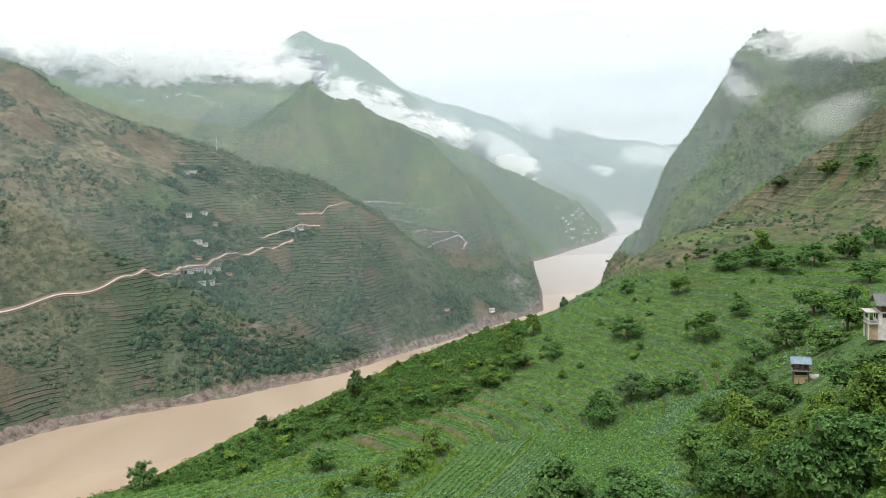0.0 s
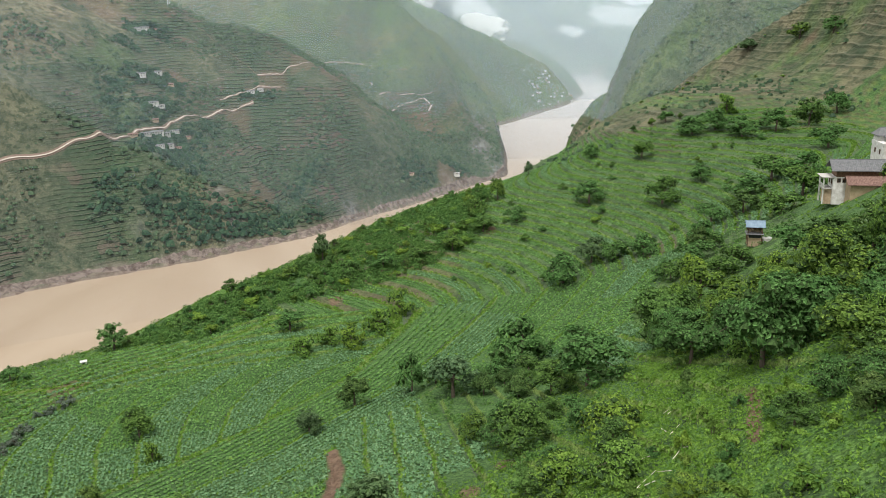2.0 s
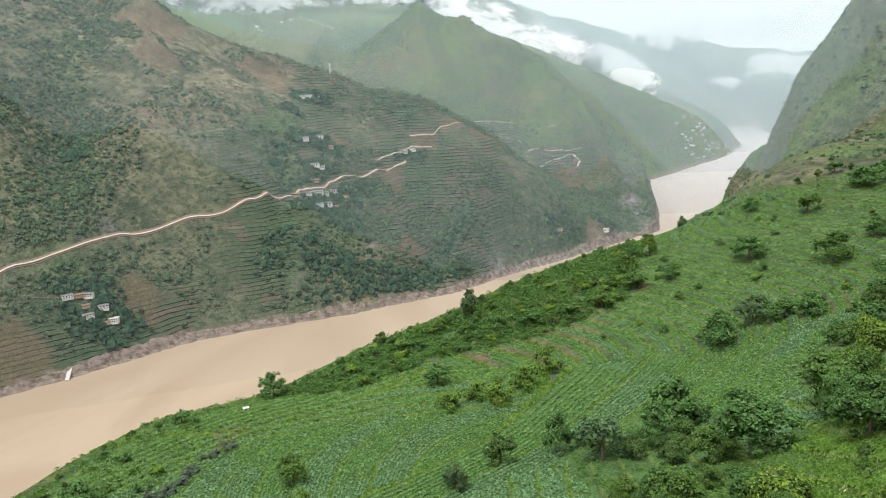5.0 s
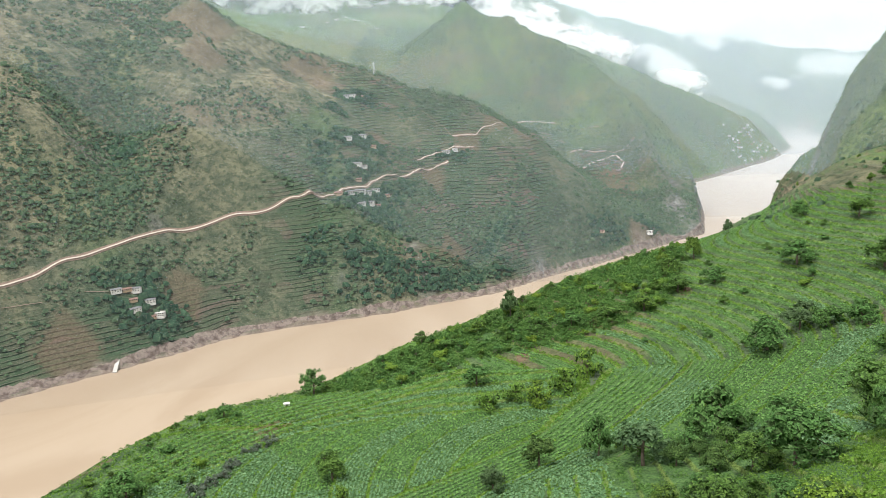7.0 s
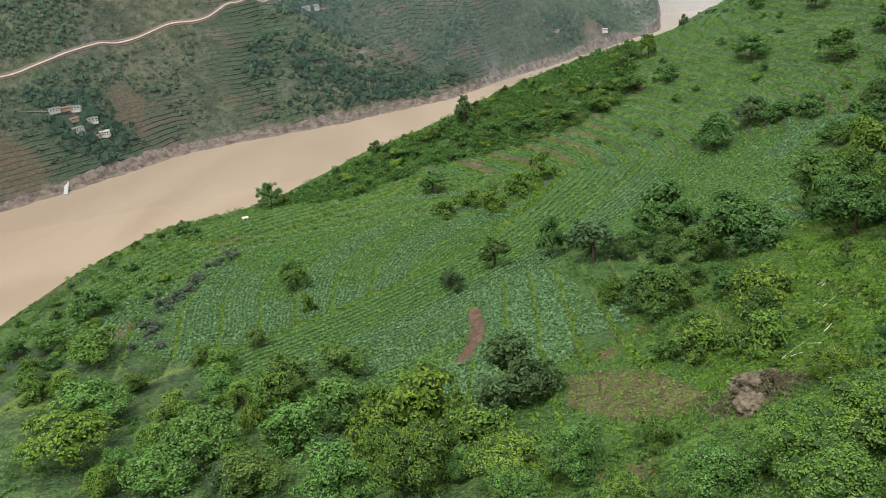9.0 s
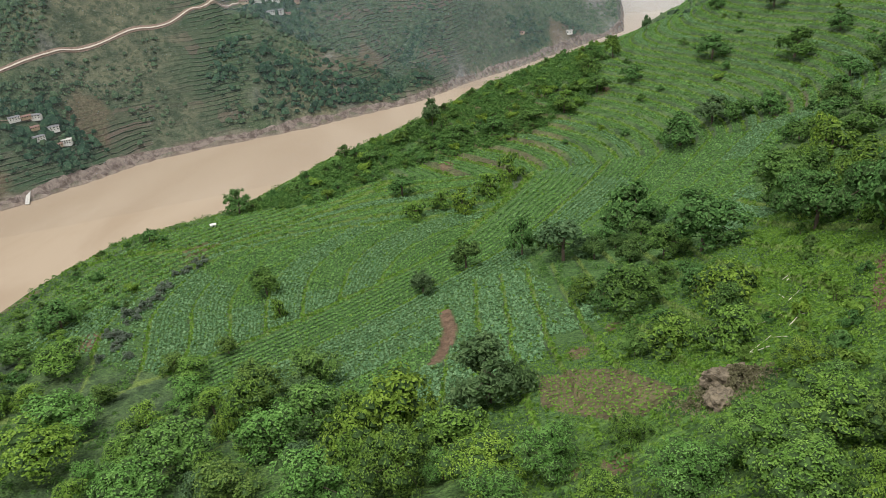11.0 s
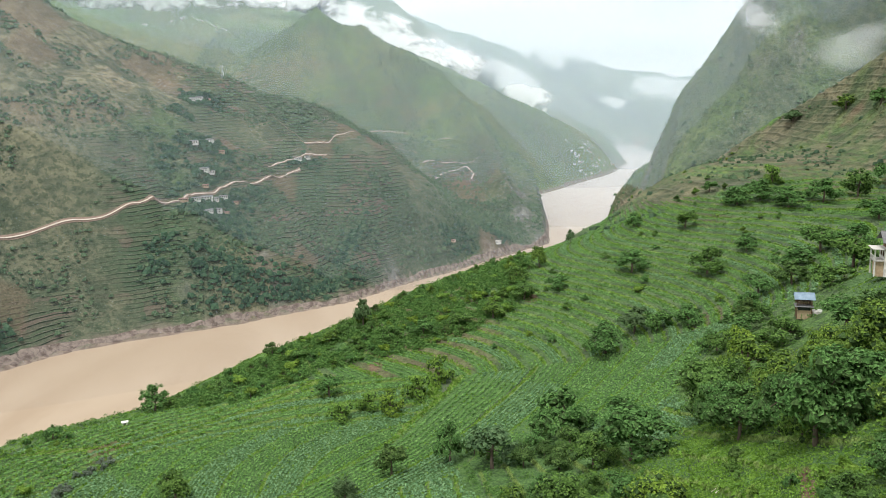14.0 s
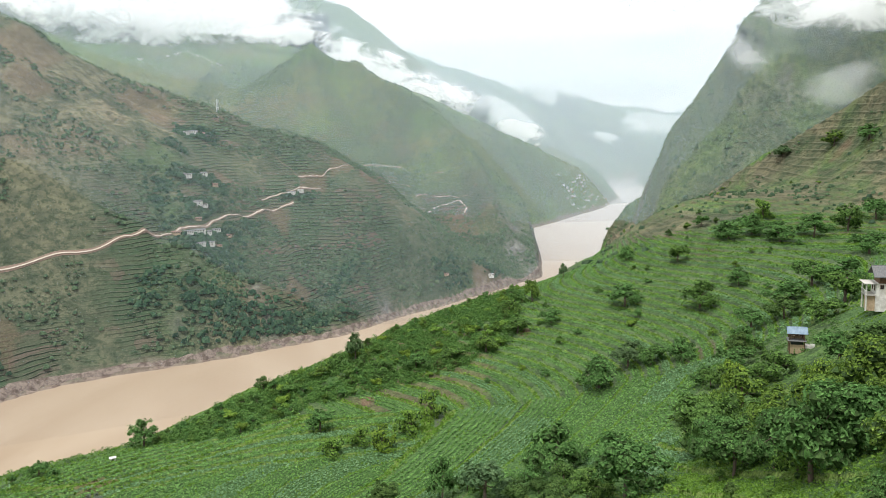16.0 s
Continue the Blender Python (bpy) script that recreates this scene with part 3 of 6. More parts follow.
SHORE = shore_material()
mid = np.array([(a, b) for a, b, c in RIVER[2:14]], float)
run = np.concatenate([[0], np.cumsum(np.hypot(*np.diff(mid, axis=0).T))])
along = np.arange(0, run[-1], 2.5)
px, py = np.interp(along, run, mid[:, 0]), np.interp(along, run, mid[:, 1])
for _ in range(30):
    px[1:-1], py[1:-1] = 0.25 * (px[:-2] + px[2:]) + 0.5 * px[1:-1], 0.25 * (py[:-2] + py[2:]) + 0.5 * py[1:-1]
tx, ty = np.gradient(px), np.gradient(py)
tl = np.hypot(tx, ty)
ox, oy = -ty / tl, tx / tl
reach = np.arange(30, 220, 1.5)
SX, SY = px[:, None] + ox[:, None] * reach, py[:, None] + oy[:, None] * reach
first = np.argmax(river_edge(SX, SY) > 0, axis=1)
start = reach[first]
width = 5.8 + 3.4 * fbm(px, py, 55, 4, 61)
rows = []
for f in (-0.25, 0.0, 0.2, 0.4, 0.6, 0.8, 1.0):
    q = start + f * width
    bx, by = px + ox * q, py + oy * q
    lift = 0.9 + 0.9 * fbm(bx, by, 9, 3, 63) if 0 < f < 1 else 0.15 if f else 0.0
    rows.append(np.stack([bx, by, np.where(f < 0, -0.6, land(bx, by) + lift)], -1))
n = len(px)
i, j = np.meshgrid(np.arange(len(rows) - 1), np.arange(n - 1), indexing="ij")
shore = new("pavement", mesh_from_arrays("river_shore", np.concatenate(rows), np.stack([i * n + j, i * n + j + 1, (i + 1) * n + j + 1, (i + 1) * n + j], -1).reshape(-1, 4)[:, ::-1], SHORE))
shore.name = "river_shore"
tagged(shore, "bare brown rocky shore along the far river bank", "river bank", kind="structure")


# ---- plants ----
def leaf_material(name, dark, light, tip, rough=0.75, vary=0.0, grain=0.5):
    """Foliage: colour by spray, by clump and, with vary, by plant (yellower, bluer or duller)."""
    m = Nodes(name, rough, 0.12)
    c = m.mix(m.ramp(m.island(), 0.0, 1.0), dark, light)
    c = m.mix(m.ramp(m.noise(grain * 2.6, 3), 0.46, 0.7, 0.0, 0.75), c, tip)
    c = m.mix(m.ramp(m.noise(grain * 0.6, 2, 0.6), 0.36, 0.52, 0.55, 0.0), c, tuple(0.6 * v for v in dark))
    if vary:
        r = m.random()
        c = m.mix(m.ramp(r, 0.30, 0.0, 0.0, vary), c, (1.28, 1.1, 0.75), "MULTIPLY")
        c = m.mix(m.ramp(r, 0.36, 0.5, 0.0, vary), c, (0.85, 1.0, 1.25), "MULTIPLY")
        c = m.mix(m.ramp(r, 0.78, 0.96, 0.0, vary), c, (0.92, 0.66, 0.62), "MULTIPLY")
    m.colour(c)
    trans = m.node("ShaderNodeBsdfTranslucent", Color=c)
    add = m.node("ShaderNodeMixShader", Fac=0.25)
    m.t.links.new(m.bsdf.outputs["BSDF"], add.inputs[1])
    m.t.links.new(trans.outputs["BSDF"], add.inputs[2])
    m.t.links.new(add.outputs["Shader"], m.t.nodes["Material Output"].inputs["Surface"])
    return m.mat


def bark_material():
    m = Nodes("bark", 0.9, 0.2)
    m.colour(m.mix(m.noise(0.25, 4, 0.6, m.place((1, 1, 0.25))), (0.045, 0.034, 0.024), (0.15, 0.12, 0.09)))
    m.bump(m.noise(0.12, 4), 0.03)
    return m.mat


LEAF_MID = leaf_material("tree_leaves", (0.066, 0.132, 0.030), (0.116, 0.216, 0.050), (0.195, 0.320, 0.082), vary=0.8)
LEAF_BRIGHT = leaf_material("fresh_tree_leaves", (0.100, 0.200, 0.036), (0.180, 0.325, 0.062), (0.280, 0.440, 0.100), vary=0.8)
LEAF_DARK = leaf_material("dark_leaves", (0.066, 0.118, 0.048), (0.110, 0.180, 0.074), (0.165, 0.240, 0.105), vary=0.3)
LEAF_YELLOW = leaf_material("yellow_green_leaves", (0.112, 0.198, 0.032), (0.190, 0.310, 0.050), (0.280, 0.410, 0.082), vary=0.4)
LEAF_GREY = leaf_material("grey_green_leaves", (0.120, 0.155, 0.115), (0.180, 0.220, 0.165), (0.240, 0.280, 0.215))
LEAF_CROP = leaf_material("crop_leaves", (0.094, 0.192, 0.086), (0.170, 0.308, 0.138), (0.275, 0.420, 0.222), 0.6)
LEAF_MID_CROP = leaf_material("deep_green_crop_leaves", (0.084, 0.188, 0.048), (0.160, 0.312, 0.084), (0.245, 0.410, 0.126), 0.6)
LEAF_GRASS = leaf_material("grass_blades", (0.092, 0.186, 0.026), (0.164, 0.296, 0.044), (0.232, 0.362, 0.066))
LEAF_SCRUB = leaf_material("far_scrub_leaves", (0.044, 0.080, 0.046), (0.086, 0.138, 0.072), (0.130, 0.186, 0.098), 0.85, grain=2.4)
LEAF_WOOD = leaf_material("far_wood_leaves", (0.024, 0.056, 0.034), (0.044, 0.092, 0.050), (0.070, 0.132, 0.066), 0.85, grain=2.4)
LEAF_DRY = leaf_material("dry_grass_blades", (0.110, 0.105, 0.055), (0.200, 0.185, 0.105), (0.290, 0.265, 0.170))
LEAF_DEEP = leaf_material("deep_green_thicket_leaves", (0.052, 0.118, 0.028), (0.110, 0.220, 0.052), (0.180, 0.310, 0.080))
BARK = bark_material()


# dark green for the lobe cores: shade between leaves put into the colour
def crown_shade_material():
    m = Nodes("shaded_crown_core", 0.9, 0.1)
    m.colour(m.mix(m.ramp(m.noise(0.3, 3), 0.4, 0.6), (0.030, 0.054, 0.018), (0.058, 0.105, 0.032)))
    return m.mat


CROWN_SHADE = crown_shade_material()


def leaf_quads(rng, centres, outward, size, droop=0.3):
    """Bent leaf sprays of four corners at the centres, facing roughly outward."""
    n = len(centres)
    normal = outward + rng.normal(0, 0.3, (n, 3))
    normal /= np.linalg.norm(normal, axis=1)[:, None] + 1e-9
    side = np.cross(normal, rng.normal(0, 1, (n, 3)))
    side /= np.linalg.norm(side, axis=1)[:, None] + 1e-9
    along = np.cross(normal, side)
    s = size * rng.uniform(0.6, 1.4, (n, 1))
    a = centres + along * s * 0.62 - normal * s * droop
    b = centres + side * s * 0.36 + normal * s * 0.05
    c = centres - along * s * 0.62 - normal * s * droop * 0.4
    d = centres - side * s * 0.36 + normal * s * 0.05
    verts = np.stack([a, b, c, d], 1).reshape(-1, 3)
    faces = np.arange(n * 4).reshape(-1, 4)
    return verts, faces


def crown_cloud(rng, height, width, bottom, lobes, leaves):
    """Leaf places over the outside of many clumps that sit on a few boughs and make up an uneven crown."""
    boughs = max(4, lobes // 6)
    tops = []
    for k in range(boughs):
        ang, rad = 2.4 * k + rng.uniform(-0.5, 0.5), math.sqrt((k + 0.4) / boughs) * 0.33 * width
        up = rng.uniform(0.08, 0.55) if rad > 0.17 * width else rng.uniform(0.55, 0.84)
        bx, by, bz = rad * math.cos(ang), rad * math.sin(ang), bottom + (height - bottom) * up
        size = width * rng.uniform(0.17, 0.25)
        tops.append((bx, by, bz, size * 0.72))
        for _ in range(max(2, lobes // boughs)):
            way = rng.normal(0, 1, 3)
            way[2] = way[2] * 0.8 + 0.1
            way /= np.linalg.norm(way) + 1e-9
            q = np.array((bx, by, bz)) + way * size * rng.uniform(0.65, 1.05) * np.array([1, 1, 0.9])
            tops.append((q[0], q[1], max(q[2], 0.06 * height), size * rng.uniform(0.36, 0.58)))
    tops = np.array(tops)
    tops[:, 2] = np.minimum(tops[:, 2], height - tops[:, 3] * 0.8)
    pick = rng.choice(len(tops), leaves, p=tops[:, 3] ** 2 / (tops[:, 3] ** 2).sum())
    way = rng.normal(0, 1, (leaves, 3))
    way[:, 2] = way[:, 2] + 0.45
    way /= np.linalg.norm(way, axis=1)[:, None]
    spread = tops[pick, 3][:, None] * rng.uniform(0.7, 1.2, (leaves, 1))
    centres = tops[pick, :3] + way * spread * np.array([1, 1, 0.85])
    whole = centres - np.array([0, 0, bottom + 0.35 * (height - bottom)])
    whole /= np.linalg.norm(whole, axis=1)[:, None] + 1e-9
    return tops, centres, way * 0.65 + whole * 0.9 + np.array([0, 0, 0.15])


def tube(bm, start, end, r0, r1, sides=6):
    """A tapered limb between two points."""
    start, end = Vector(start), Vector(end)
    q = (end - start).to_track_quat("Z", "Y")
    rings = []
    for place, r in ((start, r0), (end, r1)):
        rings.append([bm.verts.new(place + q @ Vector((r * math.cos(2 * math.pi * k / sides), r * math.sin(2 * math.pi * k / sides), 0))) for k in range(sides)])
    for k in range(sides):
        bm.faces.new((rings[0][k], rings[0][(k + 1) % sides], rings[1][(k + 1) % sides], rings[1][k]))
    bm.faces.new(rings[1])


def crown_mesh(verts, faces, hull, shell, leaf, root):
    """Leaves and a dark core that paints shade inside each lobe, as one mesh."""
    me = bpy.data.meshes.new("crown")
    me.from_pydata(np.concatenate([verts, hull]).tolist(), [], faces.tolist() + [f[:3] for f in shell])
    me.materials.append(leaf)
    me.materials.append(CROWN_SHADE)
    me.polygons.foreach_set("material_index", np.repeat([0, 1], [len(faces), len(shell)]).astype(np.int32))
    crown = new("crown", me)
    crown.parent = root
    return crown


def make_tree(name, seed, leaf, height=7.0, width=7.0, bottom=0.14, lobes=22, leaves=1100, size=0.5, stems=1, label="", category="tree", group=""):
    """A tree or shrub: an empty at its foot, a trunk with limbs and a crown of leaf sprays."""
    rng = np.random.default_rng(seed)
    root = new(name)
    tagged(root, label, category, group)
    tops, centres, way = crown_cloud(rng, height, width, bottom * height, lobes, leaves)
    bm = bmesh.new()
    for s in range(stems):
        foot = Vector((rng.normal(0, 0.12 * (stems - 1)), rng.normal(0, 0.12 * (stems - 1)), -0.5))
        knee = foot + Vector((rng.normal(0, 0.15), rng.normal(0, 0.15), 0.5 + height * 0.3))
        head = knee + Vector((rng.normal(0, 0.3), rng.normal(0, 0.3), height * 0.35))
        r = 0.035 * height / math.sqrt(stems)
        tube(bm, foot, knee, r, r * 0.75, 7)
        tube(bm, knee, head, r * 0.75, r * 0.3, 6)
        for k in rng.choice(len(tops), min(5, len(tops)), replace=False):
            tube(bm, knee.lerp(head, rng.uniform(0, 0.8)), tops[k, :3], r * 0.38, r * 0.08, 4)
    part("trunk", bm, BARK, root, smooth=True)
    verts, faces = leaf_quads(rng, centres, way, size)
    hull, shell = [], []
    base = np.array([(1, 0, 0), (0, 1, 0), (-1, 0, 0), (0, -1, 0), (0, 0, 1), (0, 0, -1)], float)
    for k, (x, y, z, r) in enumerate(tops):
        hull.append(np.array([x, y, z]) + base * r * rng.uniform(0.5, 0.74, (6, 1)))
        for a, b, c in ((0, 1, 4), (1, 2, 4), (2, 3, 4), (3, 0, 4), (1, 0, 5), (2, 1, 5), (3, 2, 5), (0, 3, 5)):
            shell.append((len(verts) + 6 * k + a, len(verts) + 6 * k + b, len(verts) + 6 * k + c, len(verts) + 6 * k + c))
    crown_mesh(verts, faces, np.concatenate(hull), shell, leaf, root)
    return root


def z_at(x, y):
    return float(land(np.array([x]), np.array([y]))[0])


def plant(kinds, count, x, y, height, width, rng, z=None):
    """Put a tree of the list of kinds at x, y: the first use moves the model itself, later ones copy it."""
    k = int(rng.integers(len(kinds)))
    model = kinds[k]
    h0, w0 = model["height"], model["width"]
    z = z_at(x, y) if z is None else z
    m = (Matrix.Translation((x, y, z - 0.05)) @ Matrix.Rotation(rng.uniform(0, 6.28), 4, "Z")
         @ Matrix.Diagonal((width / w0, width / w0, height / h0, 1)))
    if not model.get("used"):
        model["used"] = 1
        model.matrix_basis = m
        return model
    keep = model.scale.copy()
    model.scale = (1, 1, 1)
    made = copy_thing(model, m)
    model.scale = keep
    return made


def model(seed, leaf, height, width, label, category="tree", group="hillside trees", name="tree", **more):
    root = make_tree(name, seed, leaf, height, width, label=label, category=category, group=group, **more)
    root["height"], root["width"] = height, width
    return root


GREEN = "broad leafy green tree on the terraced hillside"
DARK = "dark green dense tree standing among field terraces"
YELLOW = "bright yellow-green bushy tree beside the fields"
GREEN_TREES = [model(10 + k, LEAF_MID, 7.5, 7.0 + k * 0.5, GREEN, lobes=48 + 5 * k, leaves=2300, size=0.33) for k in range(5)]
DARK_TREES = [model(30 + k, LEAF_DARK, 7.0, 7.0, DARK, lobes=56, leaves=2500, size=0.3) for k in range(2)]
YELLOW_TREES = [model(40 + k, LEAF_YELLOW, 5.5, 8.0, YELLOW, lobes=60, leaves=2300, bottom=0.06, stems=3, size=0.31) for k in range(3)]
# fuller ones at the foot of the knoll
GREEN_NEAR = [model(80 + k, LEAF_BRIGHT, 7.0, 7.5, GREEN, lobes=90, leaves=7000, size=0.155) for k in range(2)]
YELLOW_NEAR = [model(85, LEAF_YELLOW, 5.5, 8.0, YELLOW, lobes=84, leaves=7000, bottom=0.06, stems=3, size=0.155)]
GREEN_LOWER = [model(90 + k, LEAF_BRIGHT, 7.5, 7.5, GREEN, lobes=60, leaves=3200, size=0.25) for k in range(3)]
# plainer ones for the distance
GREEN_FAR = [model(70 + k, LEAF_MID, 7.5, 8.0, GREEN, lobes=40, leaves=900, size=0.5) for k in range(3)]
DARK_FAR = [model(75, LEAF_DARK, 7.0, 7.0, DARK, lobes=40, leaves=900, size=0.48)]
YELLOW_FAR = [model(78, LEAF_YELLOW, 5.5, 8.0, YELLOW, lobes=40, leaves=900, bottom=0.06, stems=2, size=0.46)]
SHRUBS = [model(50 + k, LEAF_MID, 2.4, 3.2, "low leafy green shrub on the slope", "shrub", "hillside shrubs", "shrub", lobes=10, leaves=420,
                size=0.33, bottom=0.04, stems=2) for k in range(3)]
SHRUBS += [model(60, LEAF_YELLOW, 2.2, 3.0, "low bright green shrub on the slope", "shrub", "hillside shrubs", "shrub", lobes=9, leaves=400, size=0.33, bottom=0.04, stems=2)]
GREY_SHRUBS = [model(65, LEAF_GREY, 2.0, 2.8, "grey-green rounded shrub along a field bank", "shrub", "grey field-edge shrubs", "shrub", lobes=9, leaves=420,
                     size=0.28, bottom=0.04, stems=2)]
KINDS = {"a": GREEN_TREES, "d": DARK_TREES, "y": YELLOW_TREES}
KINDS_NEAR = {"a": GREEN_NEAR, "d": GREEN_NEAR, "y": YELLOW_NEAR}
KINDS_LOWER = {"a": GREEN_LOWER, "d": DARK_TREES, "y": YELLOW_TREES}
KINDS_FAR = {"a": GREEN_FAR, "d": DARK_FAR, "y": YELLOW_FAR}
# x, y, height, width, kind
FIELD_TREES = [(-63.2, 158.5, 7.7, 9.1, "a"), (-55.6, 144.1, 4.5, 4.1, "y"), (-23.6, 147.9, 5.6, 6.9, "d"), (-15, 160.5, 8.6, 8.6, "a"), (7.3, 152.4, 10, 11.9, "d"),
    (-1.8, 162.5, 10, 7.3, "a"), (23.1, 159.3, 12, 14, "a"), (29.6, 122.3, 11.3, 14, "a"), (24.3, 128.5, 6.4, 8.6, "a"), (21.2, 72.9, 4.9, 7.9, "y"),
    (16.3, 79.3, 4.2, 7.8, "y"), (24.7, 87.9, 5.4, 9.2, "y"), (14.6, 102.2, 7.5, 9.7, "a"), (-6.1, 81.9, 10.6, 12.5, "d"), (-61.1, 126.7, 4.3, 4.8, "a"),
    (-64.2, 116.2, 5.1, 7.4, "a"), (-45.2, 101.9, 7.9, 9.9, "a"), (-38.5, 108.2, 7.1, 10.2, "a"), (-32.4, 89, 7.9, 10.5, "a"), (-18, 80.8, 9.3, 13.2, "y"),
    (-9.3, 70.8, 5.5, 9.6, "y"), (12.6, 82.1, 3.7, 5.1, "a")]
WOOD_TREES = [(45.1, 130.9, 12, 12.6, "a"), (41.5, 106.3, 8.2, 9.2, "a"), (42.5, 85.6, 11.5, 10.7, "a"), (51.2, 115.9, 9, 10, "a"), (47.7, 85.9, 10.1, 10.1, "a"),
    (59, 147.5, 8.7, 11.1, "a"), (57.3, 109, 7.7, 10.5, "a"), (58.3, 100.8, 9.9, 10.8, "a"), (70.9, 159.8, 6.7, 9.4, "a"), (72.6, 186.9, 6.9, 10.8, "a"),
    (74.1, 140.8, 8.5, 10.9, "a"), (73.3, 126.6, 7.8, 10, "a"), (90.6, 222.5, 7.3, 10.9, "a"), (99.6, 221, 7.3, 11, "a"), (100.7, 200.1, 7.6, 11.8, "a"),
    (112.5, 212.1, 10.8, 14, "a"), (68, 215.6, 6.9, 9.5, "a"), (43.8, 214, 9.3, 12.7, "a"), (54.5, 224.2, 8, 10.6, "d"), (60.4, 220.9, 7, 9.7, "a")]
BROW_TREES = [(-18.1, 200.3, 6.4, 8, "y"), (-10.9, 209.2, 7.4, 9.1, "y"), (-5, 220, 7.8, 8.6, "y"), (-24.9, 205.4, 4.9, 7.4, "y"), (-31.8, 200, 4.8, 8.1, "y"),
    (-38.2, 218.6, 7, 9.6, "a"), (-97.1, 233.3, 8.9, 10.9, "a"), (-113.5, 201.6, 4.6, 6.6, "a"), (-33.5, 273.4, 10.5, 8.4, "d"), (-39.8, 268.3, 6.2, 8.3, "a"),
    (-44.5, 262.7, 5.1, 8.2, "a"), (-65.9, 265.1, 5.3, 6.3, "a"), (34.7, 300.6, 10.2, 8.2, "a"), (52, 332.1, 6.3, 4.5, "d"), (86.5, 255.6, 10.2, 14, "a"),
    (65.3, 274.4, 8.5, 12.7, "a"), (38.5, 273.8, 6.3, 9.4, "a"), (25.8, 271, 6.2, 9.3, "a"), (13.8, 262.2, 6, 10, "a"), (1.6, 260.4, 6, 11, "a"),
    (-10.6, 257.4, 5.6, 9.9, "a"), (-22.5, 256.4, 5.6, 8.9, "a"), (24.9, 292.5, 5.5, 8.9, "a"), (-54.2, 252.3, 4.4, 8, "a"), (-76.7, 236.3, 4.7, 7.8, "a")]
LOWER_TREES = [(-96.1, 123.4, 7.8, 11.7, "a"), (-110.6, 131.3, 5.6, 8.5, "a"), (-110.3, 146.9, 7.5, 10.4, "a"), (-81.3, 99.7, 7.8, 14, "a"), (-75.3, 85.4, 9.1, 14, "a"),
    (-69.9, 120.3, 3.6, 5.9, "a"), (-59.3, 104.5, 5.3, 8.4, "a"), (-37.5, 100.5, 5.8, 7.7, "d"), (-46.7, 98.4, 6.8, 8.8, "y"), (-51.8, 83.9, 8.1, 12.6, "a"),
    (-37.5, 83.3, 7.7, 11.1, "a"), (-24.4, 78.2, 7, 9.3, "y"), (-15.5, 63.9, 7.8, 10.4, "y"), (-5, 58.1, 5.3, 10, "a"), (-26.4, 66.5, 6.3, 9.9, "a"),
    (-54.8, 75.8, 6.9, 11.3, "a"), (-39.5, 71.4, 6.3, 9.4, "a"), (11.3, 45.5, 4.2, 7, "a"), (16.6, 45.2, 4.6, 7.8, "a"), (20.6, 44.5, 5, 7.7, "a"),
    (16.8, 38.5, 4.5, 7.4, "a"), (8.5, 57.8, 3.3, 3.9, "y"), (23.4, 58.6, 2.8, 5, "y"), (22.9, 50.5, 3, 4.4, "a")]
TERRACE_TREES = [(93.5, 304.7, 8.5, 10.7, "a"), (77.7, 324, 6.2, 7.4, "a"), (131.7, 326.3, 9.1, 14, "a"), (138, 313.1, 8.9, 14, "a"), (155.2, 319.7, 10.5, 14, "a"),
    (173.2, 327, 12, 14, "a"), (146.2, 349.5, 8.4, 11.2, "y"), (194.3, 342.9, 11.7, 14, "a"), (120.7, 322.9, 7.7, 14, "a"), (234.3, 462.6, 9.5, 14, "a"),
    (223.4, 507.1, 8.2, 14, "d"), (117, 347.2, 6, 8.1, "a"), (104.1, 267.9, 6.5, 8.6, "a"), (120.8, 248.7, 10.3, 14, "a"), (124, 233.7, 9.9, 13.8, "a"),
    (107.9, 236.7, 7.8, 14, "a"), (157.7, 281.7, 9.6, 14, "a"), (235.7, 428.2, 9, 14, "a")]

def kinds_at(x, y):
    """The models that suit a place: fuller ones near the knoll, plainer ones far off."""
    reach = math.hypot(x, y)
    return KINDS_NEAR if reach < 66 else KINDS_LOWER if x < -8 and y < 128 else KINDS if reach < 150 else KINDS_FAR


rng_trees = np.random.default_rng(5)
PLANTED = []
for grove in (FIELD_TREES, WOOD_TREES, BROW_TREES, LOWER_TREES, TERRACE_TREES):
    for x, y, h, w, kind in grove:
        plant(kinds_at(x, y)[kind], 0, x, y, h * 1.05, w * 1.05, rng_trees)
        PLANTED.append((x, y, w))


def spot(rng, poly, clear=2.2):
    """A free place inside a plan polygon."""
    px, py = [p[0] for p in poly], [p[1] for p in poly]
    for _ in range(60):
        x, y = rng.uniform(min(px), max(px)), rng.uniform(min(py), max(py))
        bearing, reach = math.degrees(math.atan2(x, y)), math.hypot(x, y)
        if 22.8 < bearing < 33 and 138 < reach < 225:
            continue
        if in_polygon(np.array([x]), np.array([y]), GRASS_SLOPE)[0] or in_polygon(np.array([x]), np.array([y]), LAWN)[0]:
            continue
        if in_polygon(np.array([x]), np.array([y]), poly)[0] and all(math.hypot(x - a, y - b) > clear + 0.22 * w for a, b, w in PLANTED):
            return x, y
    return None


